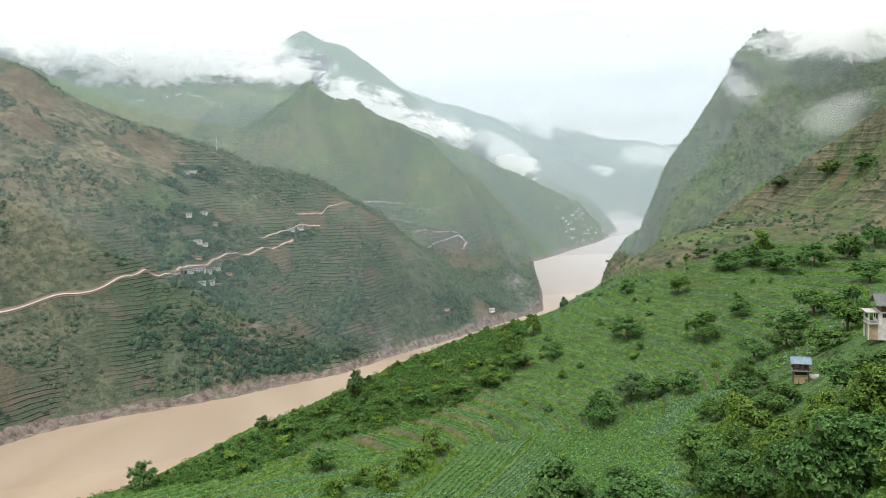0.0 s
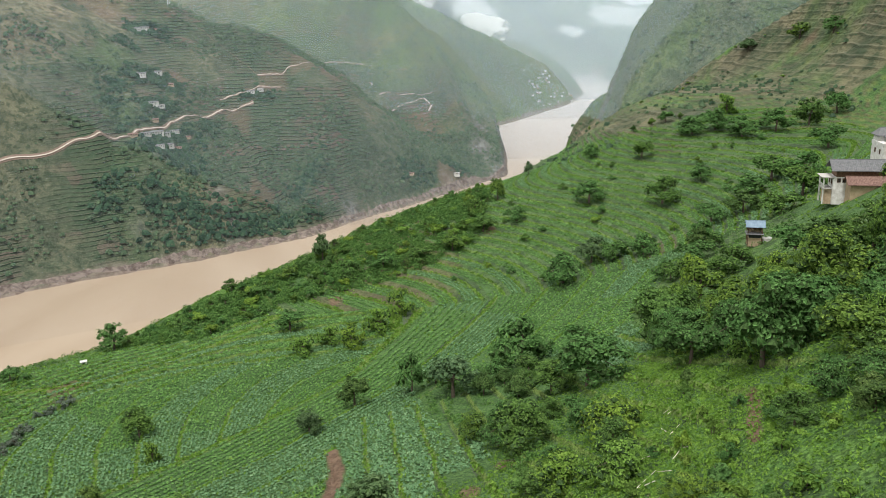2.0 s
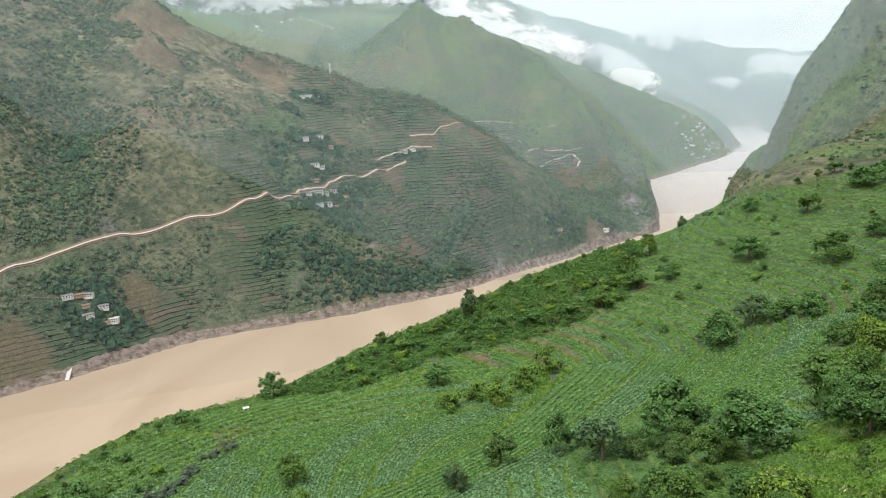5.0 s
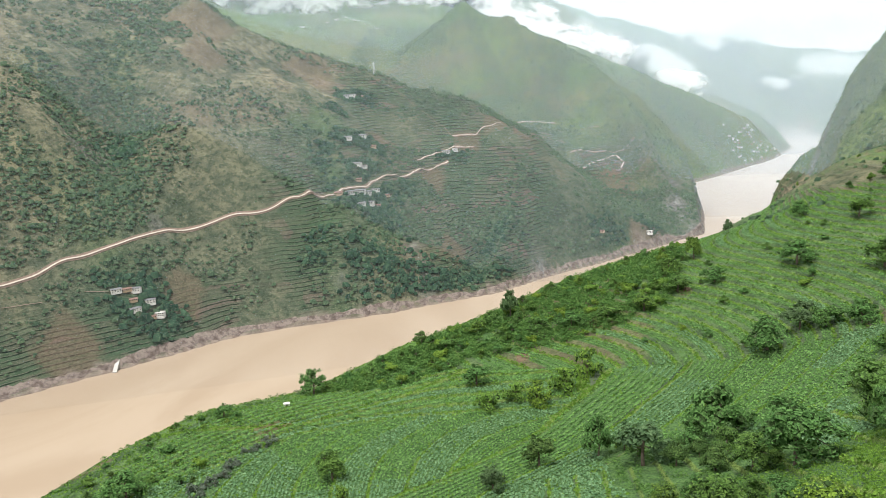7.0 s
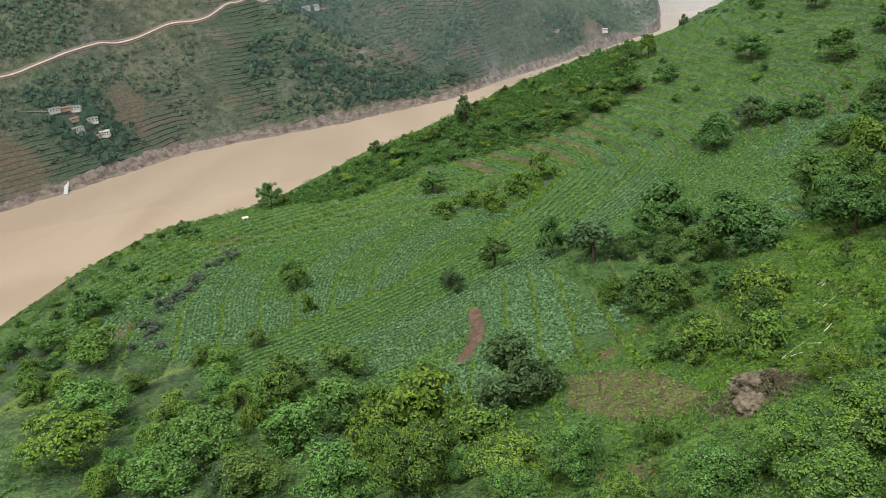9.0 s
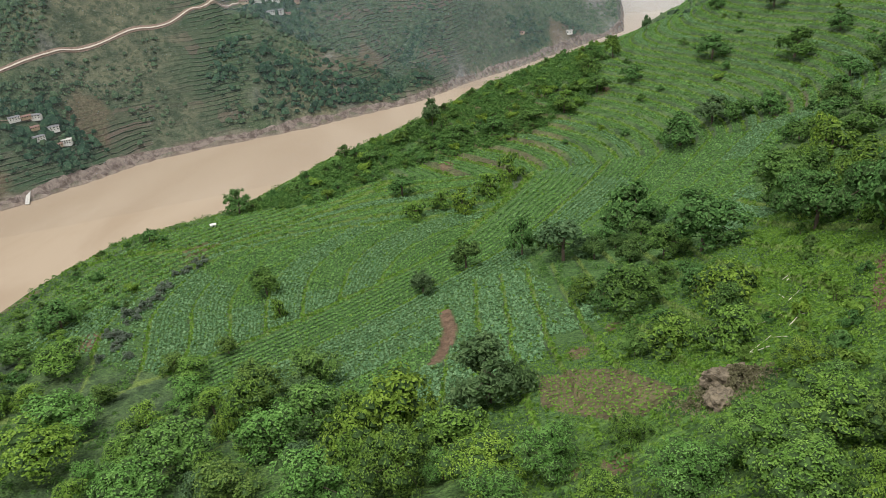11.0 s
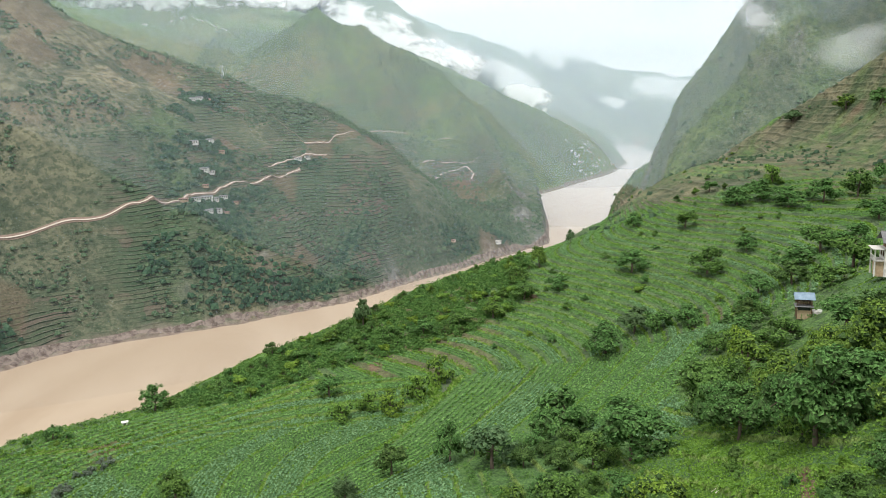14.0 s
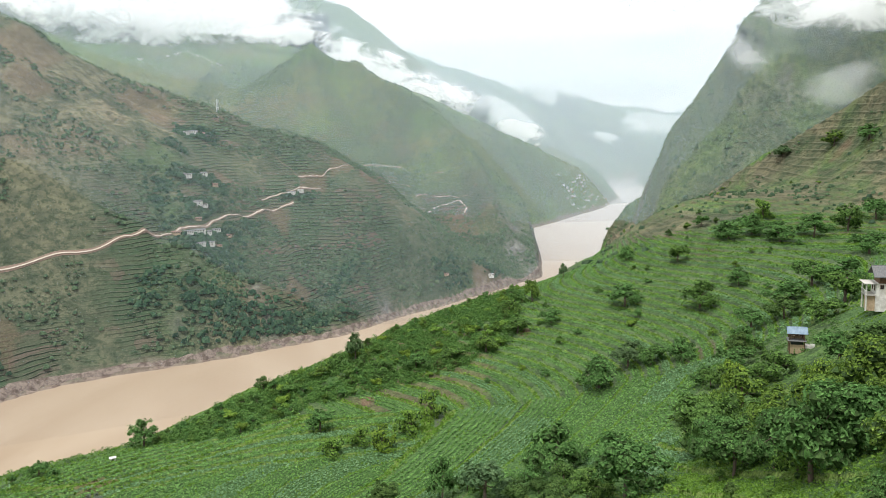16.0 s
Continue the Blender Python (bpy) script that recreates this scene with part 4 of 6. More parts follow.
# woods and scrub between the single trees
for poly, count, lo, hi, clear in ((RIGHT_WOOD, 64, 4.0, 8.0, 1.9), (LOWER_WOOD, 40, 3.5, 6.0, 2.4), (GROVE, 18, 3.0, 6.0, 1.5), (RIGHT_LOW, 26, 2.5, 4.5, 1.6)):
    for _ in range(count):
        s = spot(rng_trees, poly, clear)
        if s:
            h = rng_trees.uniform(lo, hi)
            kind = "aaaay"[int(rng_trees.integers(5))] if poly is not LOWER_WOOD else "aayad"[int(rng_trees.integers(5))]
            plant(kinds_at(*s)[kind], 0, *s, h, h * rng_trees.uniform(0.95, 1.35), rng_trees)
            PLANTED.append((*s, h))
for poly, count, lo, hi in ((BROW_SCRUB, 150, 2.0, 4.4), (LEFT_SCRUB, 36, 1.2, 3.2), (UPPER_TERRACES, 38, 1.5, 3.4), (DRY_RIDGE, 30, 1.2, 3.2), (RIGHT_LOW, 26, 1.2, 2.4)):
    for _ in range(count):
        s = spot(rng_trees, poly, 1.0)
        if s:
            h = rng_trees.uniform(lo, hi)
            plant(SHRUBS, 0, *s, h, h * rng_trees.uniform(1.1, 1.7), rng_trees)
            PLANTED.append((*s, h))
SHRUB_ROWS = [(22.5, 72.1), (25.3, 73.7), (27.3, 73.1), (26.5, 66.3), (23.6, 65.2), (21.5, 64.8), (21.1, 69.0), (24.3, 62.7), (39, 108.5), (36.8, 97.7),
              (35.6, 92), (34.4, 87.1), (32.4, 79), (31, 73), (29.2, 67.1), (38, 87), (35.2, 77.8), (32.7, 70.8), (28.7, 63.2), (26.6, 59), (25.7, 54.5)]
for x, y in SHRUB_ROWS:
    h = rng_trees.uniform(1.2, 2.3)
    plant(SHRUBS, 0, x + rng_trees.normal(0, 0.5), y + rng_trees.normal(0, 1.2), h, h * rng_trees.uniform(1.1, 1.5), rng_trees)
for k in range(26):
    t = k / 25
    x, y = -88 - 18 * t * (1 - t) + rng_trees.normal(0, 1.6), 128 + 54 * t + rng_trees.normal(0, 1.5)
    h = rng_trees.uniform(1.5, 2.9)
    plant(GREY_SHRUBS, 0, x, y, h, h * 1.5, rng_trees)


# ---- roads and buildings ----
def plain_material(name, a, b, size=0.6, rough=0.85, bump=0.02, streak=False):
    m = Nodes(name, rough, 0.25)
    c = m.mix(m.ramp(m.noise(size, 5, 0.6), 0.3, 0.7), a, b)
    if streak:
        c = m.mix(m.ramp(m.noise(0.5, 4, 0.6, m.place((3, 3, 0.35))), 0.55, 0.75, 0, 0.45), c, tuple(0.55 * v for v in a))
    m.colour(m.mix(m.ramp(m.random(), 0, 1, 0, 0.25), c, a))
    if bump:
        m.bump(m.noise(size * 0.3, 4), bump)
    return m.mat


WHITE_WALL = plain_material("whitewashed_wall", (0.52, 0.50, 0.46), (0.74, 0.73, 0.70), 0.9, streak=True)
TAN_WALL = plain_material("earth_wall", (0.34, 0.25, 0.16), (0.48, 0.37, 0.25), 0.7, streak=True)
BROWN_WOOD = plain_material("weathered_brown_wood", (0.085, 0.050, 0.032), (0.19, 0.115, 0.07), 0.25)
GREY_TILE = plain_material("grey_roof_tile", (0.11, 0.11, 0.115), (0.20, 0.20, 0.20), 0.5)
RED_TILE = plain_material("old_brown_roof_tile", (0.13, 0.075, 0.060), (0.25, 0.155, 0.125), 0.45)
BLUE_METAL = plain_material("blue_grey_sheet_roof", (0.14, 0.20, 0.26), (0.22, 0.29, 0.35), 1.2, 0.45, 0)
CONCRETE = plain_material("concrete", (0.36, 0.34, 0.31), (0.52, 0.50, 0.46), 0.8)
DARK_GLASS_AND_SHADE = plain_material("dark_window_and_shade", (0.02, 0.022, 0.025), (0.04, 0.043, 0.047), 1.0, 0.12, 0)
ROAD_DIRT = plain_material("pale_dirt_road", (0.36, 0.30, 0.24), (0.50, 0.43, 0.36), 3.0)
CUT_EARTH = plain_material("red_road_cutting", (0.15, 0.105, 0.080), (0.24, 0.175, 0.135), 2.5)
STEEL = plain_material("galvanised_steel", (0.42, 0.43, 0.44), (0.55, 0.56, 0.57), 0.6, 0.4, 0)
ROCK = plain_material("weathered_boulder", (0.075, 0.060, 0.042), (0.220, 0.180, 0.125), 0.5, 0.95, 0.12)
PALE_STICK = plain_material("bleached_pole", (0.50, 0.46, 0.38), (0.66, 0.62, 0.53), 0.4)


def draped(points, width, lift, material, name, step=4.0, level=0.0):
    """A strip of road laid on the land along plan points."""
    line = []
    for (ax, ay), (bx, by) in zip(points, points[1:]):
        n = max(1, int(math.hypot(bx - ax, by - ay) / step))
        line += [(ax + (bx - ax) * k / n, ay + (by - ay) * k / n) for k in range(n)]
    line.append(points[-1])
    p = np.array(line, float)
    for _ in range(3):
        p[1:-1] = 0.5 * p[1:-1] + 0.25 * (p[:-2] + p[2:])
    way = np.gradient(p, axis=0)
    way /= np.linalg.norm(way, axis=1)[:, None] + 1e-9
    side = np.stack([way[:, 1], -way[:, 0]], 1)
    half = width / 2 * (1 + 0.18 * fbm(p[:, 0], p[:, 1], 30, 2, 3))[:, None]
    rows = [p + side * half * f for f in (-1, -0.5, 0, 0.5, 1)]
    mid = land(p[:, 0], p[:, 1])
    verts = []
    for q in rows:
        z = land(q[:, 0], q[:, 1]) + lift
        verts.append(np.column_stack([q, z * (1 - level) + level * (mid + lift)]))
    n, verts = len(p), np.concatenate(verts)
    i, j = np.meshgrid(np.arange(4), np.arange(n - 1), indexing="ij")
    faces = np.stack([i * n + j, i * n + j + 1, (i + 1) * n + j + 1, (i + 1) * n + j], -1).reshape(-1, 4)
    return new(name, mesh_from_arrays(name, verts, faces, material))


MAIN_ROAD = [(-640, 600), (-602, 659), (-585, 688), (-569, 723), (-552, 749), (-536, 774), (-507, 828), (-458, 879), (-414, 910), (-383, 939), (-372, 968),
             (-348, 994), (-338, 1016), (-325, 1059), (-298, 1108), (-277, 1162), (-262, 1194), (-237, 1216)]
UPPER_ROADS = [[(-286, 1197), (-261, 1228), (-235, 1245), (-202, 1272)], [(-240, 1281), (-194, 1299), (-160, 1312)],
               [(-186, 1827), (-125, 1811), (-74, 1815)], [(-84, 1751), (-35, 1761), (2, 1756)], [(-118, 1690), (-70, 1675)],
               [(-57, 1624), (1, 1638), (64, 1640), (78, 1632)], [(-33, 1539), (-11, 1583), (35, 1625), (50, 1578), (38, 1549)]]
FOOT_PATHS = [[(-592, 643), (-584, 658), (-570, 676)], [(-364, 1368), (-309, 1340), (-275, 1315), (-242, 1282)],
              [(-545, 711), (-510, 742)]]
ROADS = [(7, MAIN_ROAD)] + [(6.5, r) for r in UPPER_ROADS] + [(1.0, r) for r in FOOT_PATHS]
for width, points in ROADS:
    if width > 3:
        tagged(draped(points, width * 0.38 + 1.3, 0.9, CUT_EARTH, "trim"), "reddish earth cutting along the mountain road", "road cutting", kind="structure")
    tagged(draped(points, width * 0.36 + 0.4, 1.3, ROAD_DIRT if width > 3 else CUT_EARTH, "road", level=0.6), "pale unpaved road crossing the mountain side", "road", kind="structure")


def box(bm, x0, y0, z0, x1, y1, z1, bevel=0.0):
    made = bmesh.ops.create_cube(bm, size=1)["verts"]
    for v in made:
        v.co = ((x0 + x1) / 2 + v.co.x * (x1 - x0), (y0 + y1) / 2 + v.co.y * (y1 - y0), (z0 + z1) / 2 + v.co.z * (z1 - z0))
    if bevel:
        bmesh.ops.bevel(bm, geom=list({e for v in made for e in v.link_edges}), offset=bevel, segments=1, affect="EDGES")


def box_part(name, parent, material, *size, bevel=0.0, label=""):
    bm = bmesh.new()
    box(bm, *size, bevel=bevel)
    return part(name, bm, material, parent, label)


def roof_part(name, parent, material, x0, y0, x1, y1, z, rise, over=0.5, thick=0.18, hip=0.0, ribs=0, label=""):
    """A pitched roof with its ridge along x; hip: how far the ridge ends are drawn in; ribs: tile courses down the slope."""
    bm = bmesh.new()
    x0, y0, x1, y1 = x0 - over, y0 - over, x1 + over, y1 + over
    ym = (y0 + y1) / 2
    base = z - over * rise / (ym - y0 - over) if ym - y0 > over else z
    low = [(x0, y0, base), (x1, y0, base), (x1, y1, base), (x0, y1, base)]
    top = [(x0 + hip, ym, z + rise), (x1 - hip, ym, z + rise)]
    for lift in (0, thick):
        vs = [bm.verts.new((a, b, c + lift)) for a, b, c in low + top]
        for f in ((0, 1, 5, 4), (2, 3, 4, 5), (1, 2, 5), (3, 0, 4)) if hip else ((0, 1, 5, 4), (2, 3, 4, 5)):
            bm.faces.new([vs[k] for k in f])
    bm.verts.ensure_lookup_table()
    for a, b in ((0, 1), (1, 2), (2, 3), (3, 0)) if hip else ((0, 1), (2, 3)):
        bm.faces.new((bm.verts[a], bm.verts[b], bm.verts[b + 6], bm.verts[a + 6]))
    if not hip:
        for a, b in ((0, 4), (4, 3), (1, 5), (5, 2)):
            bm.faces.new((bm.verts[a], bm.verts[b], bm.verts[b + 6], bm.verts[a + 6]))
    for k in range(ribs):
        x = x0 + (k + 0.5) * (x1 - x0) / ribs
        for y_low in (y0, y1):
            t = min(1.0, (min(x - x0, x1 - x) / hip)) if hip else 1.0
            a = Vector((x, y_low, base + thick + 0.02))
            b = a.lerp(Vector((x, ym, z + rise + thick + 0.02)), t)
            tube(bm, a, b, 0.05, 0.05, 4)
    tube(bm, (x0 + hip, ym, z + rise + thick), (x1 - hip, ym, z + rise + thick), 0.11, 0.11, 6)
    bmesh.ops.recalc_face_normals(bm, faces=bm.faces)
    return part(name, bm, material, parent, label)


def window_part(parent, x, y, z, w, h, face="y-", frame_mat=None):
    """A framed window set a little proud of a wall."""
    d = 0.08
    frame_mat = frame_mat or BROWN_WOOD
    bm = bmesh.new()
    for a, b, c, e in ((-w / 2, -h / 2, w / 2, -h / 2 + 0.09), (-w / 2, h / 2 - 0.09, w / 2, h / 2), (-w / 2, -h / 2, -w / 2 + 0.09, h / 2),
                       (w / 2 - 0.09, -h / 2, w / 2, h / 2), (-0.04, -h / 2, 0.04, h / 2)):
        if face == "y-":
            box(bm, x + a, y - d, z + b, x + c, y, z + e)
        else:
            box(bm, x - d, y + a, z + b, x, y + c, z + e)
    win = part("window", bm, frame_mat, parent)
    bm = bmesh.new()
    if face == "y-":
        box(bm, x - w / 2 + 0.05, y - 0.03, z - h / 2 + 0.05, x + w / 2 - 0.05, y - 0.004, z + h / 2 - 0.05)
    else:
        box(bm, x - 0.03, y - w / 2 + 0.05, z - h / 2 + 0.05, x - 0.004, y + w / 2 - 0.05, z + h / 2 - 0.05)
    part("pane", bm, DARK_GLASS_AND_SHADE, win)
    return win


def settle(root, x, y, yaw, sink=0.3, spread=3.0):
    zs = [z_at(x + a, y + b) for a in (-spread, 0, spread) for b in (-spread, 0, spread)]
    root.matrix_basis = pose(x, y, sum(zs) / 9 - sink, 0, 0, yaw)
    return root


def long_house():
    """Two-storey white farmhouse with a long grey roof, a gable balcony and a lower brown-tiled wing."""
    h = new("farmhouse")
    tagged(h, "long white two-storey farmhouse with a grey tiled roof", "house")
    box_part("wall", h, WHITE_WALL, -8, -2.6, -3.5, 9, 2.8, 3.2, bevel=0.03)
    box_part("upper_wall", h, BROWN_WOOD, -7.4, -2.4, 3.2, 9, 2.6, 5.2, label="dark brown timber upper storey")
    roof_part("roof", h, GREY_TILE, -7.9, -2.7, 9, 2.9, 5.2, 1.7, 0.8, ribs=46)
    roof_part("wing_roof", h, RED_TILE, -5.5, -7.4, 3.0, -2.6, 2.4, 1.3, 0.5, ribs=30, label="faded brown clay-tiled lower roof")
    box_part("wing_wall", h, TAN_WALL, -5.2, -7.2, -3.5, 2.8, -2.64, 2.35, bevel=0.03, label="earth-brown wall of the lower wing")
    box_part("balcony_slab", h, CONCRETE, -10.2, -2.4, 0.2, -8.0, 2.2, 0.42)
    for k in range(7):
        box_part("baluster", h, WHITE_WALL, -10.15, -2.3 + k * 0.72, 0.42, -10.05, -2.2 + k * 0.72, 1.3)
    box_part("balcony_rail", h, WHITE_WALL, -10.2, -2.4, 1.3, -10.0, 2.2, 1.42)
    box_part("porch_roof", h, CONCRETE, -10.6, -2.8, 3.0, -7.9, 2.6, 3.2, bevel=0.03)
    for y in (-2.2, 2.0):
        box_part("post", h, WHITE_WALL, -10.1, y, -3.5, -9.8, y + 0.3, 3.0)
    box_part("porch_wall", h, TAN_WALL, -9.6, -1.9, -3.5, -8.02, 1.7, 0.18)
    for x in (-6.8, -5.6):
        window_part(h, x, -2.605, 2.4, 0.8, 1.0)
    for x in (4.4, 6.4, 8.0):
        window_part(h, x, -2.605, 1.6, 1.0, 1.3)
    for y in (-1.2, 1.0):
        window_part(h, -8.005, y, 1.9, 0.9, 1.2, "x-")
    return h


def tall_house():
    """Three-storey white house with a hipped grey roof over a timber top floor."""
    h = new("tall_house")
    tagged(h, "tall white three-storey house with grey hipped roof", "house")
    box_part("wall", h, WHITE_WALL, -4.5, -4, -3, 7, 4.5, 5.4, bevel=0.04)
    box_part("base_wall", h, TAN_WALL, -3.3, -4.06, -3, 1.0, -4.004, 1.2, label="bare tan brick patch on the lower wall")
    box_part("top_floor", h, BROWN_WOOD, -2.2, -3.6, 5.4, 7, 4.2, 7.6, label="dark timber top floor")
    box_part("parapet", h, WHITE_WALL, -4.6, -4.1, 5.4, -2.3, 4.6, 6.3, bevel=0.03)
    roof_part("roof", h, GREY_TILE, -2.6, -3.9, 7.2, 4.5, 7.6, 1.8, 0.7, hip=2.2, ribs=30)
    roof_part("rear_roof", h, GREY_TILE, -4.4, 0.2, 1.0, 4.6, 7.9, 1.5, 0.4, hip=1.2, ribs=18)
    box_part("rear_wall", h, WHITE_WALL, -4.3, 0.4, 6.3, 0.8, 4.4, 7.9)
    for z in (1.9, 4.2):
        for x in (-3.2, 1.6, 4.6):
            window_part(h, x, -4.005 if z > 2 or x > 0 else -4.065, z, 0.9, 1.2)
    for y in (-2.0, 1.5):
        window_part(h, -4.505, y, 4.0, 0.9, 1.2, "x-")
    box_part("door", h, BROWN_WOOD, 1.4, -4.06, -0.6, 2.6, -4.002, 1.6)
    return h


def small_side_house():
    h = new("side_house")
    tagged(h, "earth-walled house with a dark brown tiled roof", "house")
    box_part("wall", h, TAN_WALL, -4, -3, -3, 6, 3, 3.0, bevel=0.03)
    box_part("upper_wall", h, BROWN_WOOD, -3.8, -2.8, 3.0, 6, 2.8, 4.6, label="brown timber upper storey")
    box_part("eave_band", h, WHITE_WALL, -4.3, -3.3, 2.8, 6, -3.02, 3.1)
    roof_part("roof", h, RED_TILE, -4, -3, 6, 3, 4.6, 1.7, 0.8, hip=2.0, ribs=26)
    for x in (-2, 1.5, 4):
        window_part(h, x, -3.005, 1.3, 0.9, 1.1)
    return h


def field_hut():
    """A two-storey open hut on posts with a blue sheet roof."""
    h = new("field_hut")
    tagged(h, "small open two-storey hut with blue sheet-metal roof", "hut")
    for x in (-1.9, 1.9):
        for y in (-1.6, 1.6):
            box_part("post", h, BROWN_WOOD, x - 0.12, y - 0.12, -1.5, x + 0.12, y + 0.12, 4.6)
    box_part("lower_wall", h, TAN_WALL, -1.75, -1.45, -1.5, 1.75, 1.55, 1.0, bevel=0.02)
    # the bay is filled solid; its dark colour stands for the shade inside
    box_part("recess", h, DARK_GLASS_AND_SHADE, -1.6, -1.5, 1.0, 1.6, 1.5, 1.9, label="solid dark block painting the shade of an open storage bay")
    box_part("floor_beam", h, BROWN_WOOD, -2.1, -1.85, 1.95, 2.1, 1.85, 2.15)
    roof_part("lower_roof", h, GREY_TILE, -1.9, -1.7, 1.9, 1.7, 2.15, 0.35, 0.55, 0.1, hip=1.0)
    box_part("back_wall", h, BROWN_WOOD, -1.78, 1.3, 2.5, 1.78, 1.45, 4.3)
    box_part("side_wall", h, BROWN_WOOD, 1.62, -1.45, 2.5, 1.76, 1.3, 4.3)
    for k in range(8):
        box_part("baluster", h, BROWN_WOOD, -1.7 + k * 0.47, -1.62, 2.5, -1.6 + k * 0.47, -1.54, 3.2)
    box_part("rail", h, BROWN_WOOD, -1.8, -1.66, 3.2, 1.8, -1.5, 3.32)
    for k in range(5):
        box_part("crate", h, TAN_WALL, -1.4 + k * 0.6, -0.5 + 0.15 * (k % 3), 2.5, -0.95 + k * 0.6, 0.5, 3.0 + 0.22 * (k % 2), label="stacked maize and boxes")
    roof_part("roof", h, BLUE_METAL, -2.0, -1.8, 2.0, 1.8, 4.5, 1.0, 0.7, 0.07, ribs=16)
    box_part("side_terrace", h, CONCRETE, 2.2, -1.4, -1.5, 4.4, 1.6, 0.7, bevel=0.03)
    box_part("washing", h, WHITE_WALL, 3.4, -1.5, 0.75, 4.6, -1.2, 1.4, label="white sheets drying on the terrace")
    return h


def white_shed():
    h = new("shed")
    tagged(h, "tiny white field shed at the brow of the slope", "shed")
    box_part("wall", h, WHITE_WALL, -1.3, -1.0, -1.0, 1.3, 1.0, 1.7, bevel=0.03)
    roof_part("roof", h, WHITE_WALL, -1.3, -1.0, 1.3, 1.0, 1.7, 0.35, 0.25, 0.08, label="pale sheet roof")
    box_part("door", h, DARK_GLASS_AND_SHADE, -0.35, -1.04, -0.3, 0.35, -1.003, 1.35)
    return h


settle(long_house(), 109.5, 177, -17, -0.4)
settle(tall_house(), 123, 188, -14, -1.2)
settle(small_side_house(), 121, 173, -18, -1.6)
settle(field_hut(), 83, 177.2, -18, -1.5, 2.0).scale = (0.84, 0.84, 0.88)
settle(white_shed(), -98.3, 213.8, 25, 0.0, 1.0).scale = (0.62, 0.62, 0.62)


def village_house(seed, label, group, storeys=2, white=True):
    rng = random.Random(seed)
    h = new("village_house")
    tagged(h, label, "house", group)
    w, d, z = rng.uniform(9, 14), rng.uniform(6, 8), 3.0 * storeys
    box_part("wall", h, WHITE_WALL if white else TAN_WALL, -w / 2, -d / 2, -4, w / 2, d / 2, z)
    if rng.random() < 0.6:
        roof_part("roof", h, GREY_TILE if white else RED_TILE, -w / 2, -d / 2, w / 2, d / 2, z, 1.7, 0.7, 0.25)
    else:
        box_part("roof", h, CONCRETE, -w / 2 - 0.4, -d / 2 - 0.4, z, w / 2 + 0.4, d / 2 + 0.4, z + 0.5)
    for s in range(storeys):
        for k in range(4):
            x = -w / 2 + (k + 0.5) * w / 4
            box_part("window", h, DARK_GLASS_AND_SHADE, x - 0.7, -d / 2 - 0.05, 0.9 + 3 * s, x + 0.7, -d / 2 - 0.005, 2.4 + 3 * s)
    return h


MODELS = {True: [village_house(k, "white two-storey village house on the far slope", "far slope village", 2) for k in range(3)],
          False: [village_house(9, "earth-walled village house with brown roof on the far slope", "far slope village", 1, False)]}
VILLAGE = [(-522, 732), (-508, 747), (-507, 737), (-494, 748), (-501, 731), (-487, 737), (-481, 746), (-335, 1002), (-347, 992), (-321, 1035),
           (-314, 1056), (-298, 1056), (-318, 996), (-313, 1015), (-305, 1028), (-336, 1083), (-345, 1077), (-337, 1049), (-372, 1125), (-359, 1154),
           (-340, 1146), (-411, 1290), (-420, 1286), (-402, 1306), (-242, 1231), (-229, 1240), (1, 1190), (77, 1262), (-326, 1022), (-515, 741)]
FAR_VILLAGE = [(407, 2538), (449, 2616), (483, 2649), (408, 2490), (442, 2528), (490, 2633), (529, 2686), (559, 2735), (504, 2608), (592, 2820), (426, 2540), (482, 2692)]
UPPER_VILLAGE = [(-844, 2465), (-818, 2494), (-774, 2468), (-738, 2466), (-700, 2458), (-805, 2511), (-761, 2485), (-688, 2443), (-906, 2369), (-567, 2308)]
rng_v = random.Random(4)
used = set()


def put_house(x, y, white, scale):
    k = rng_v.randrange(len(MODELS[white]))
    base = MODELS[white][k]
    yaw = math.degrees(math.atan2(-x, y)) + rng_v.uniform(-28, 28)
    m = pose(x, y, z_at(x, y) + 1.2, 0, 0, yaw) @ Matrix.Diagonal((scale, scale, 0.66 * scale, 1))
    if (white, k) not in used:
        used.add((white, k))
        base.matrix_basis = m
        return
    base_scale = base.scale.copy()
    base.scale = (1, 1, 1)
    copy_thing(base, m)
    base.scale = base_scale


for n, (x, y) in enumerate(VILLAGE):
    put_house(x, y, n % 3 != 2, rng_v.uniform(0.75, 1.05))
for x, y in FAR_VILLAGE:
    for _ in range(4):
        put_house(x + rng_v.gauss(0, 11), y + rng_v.gauss(0, 16), rng_v.random() < 0.75, rng_v.uniform(0.5, 0.8))
for x, y in UPPER_VILLAGE:
    for _ in range(2):
        put_house(x + rng_v.gauss(0, 8), y + rng_v.gauss(0, 10), True, rng_v.uniform(0.4, 0.6))


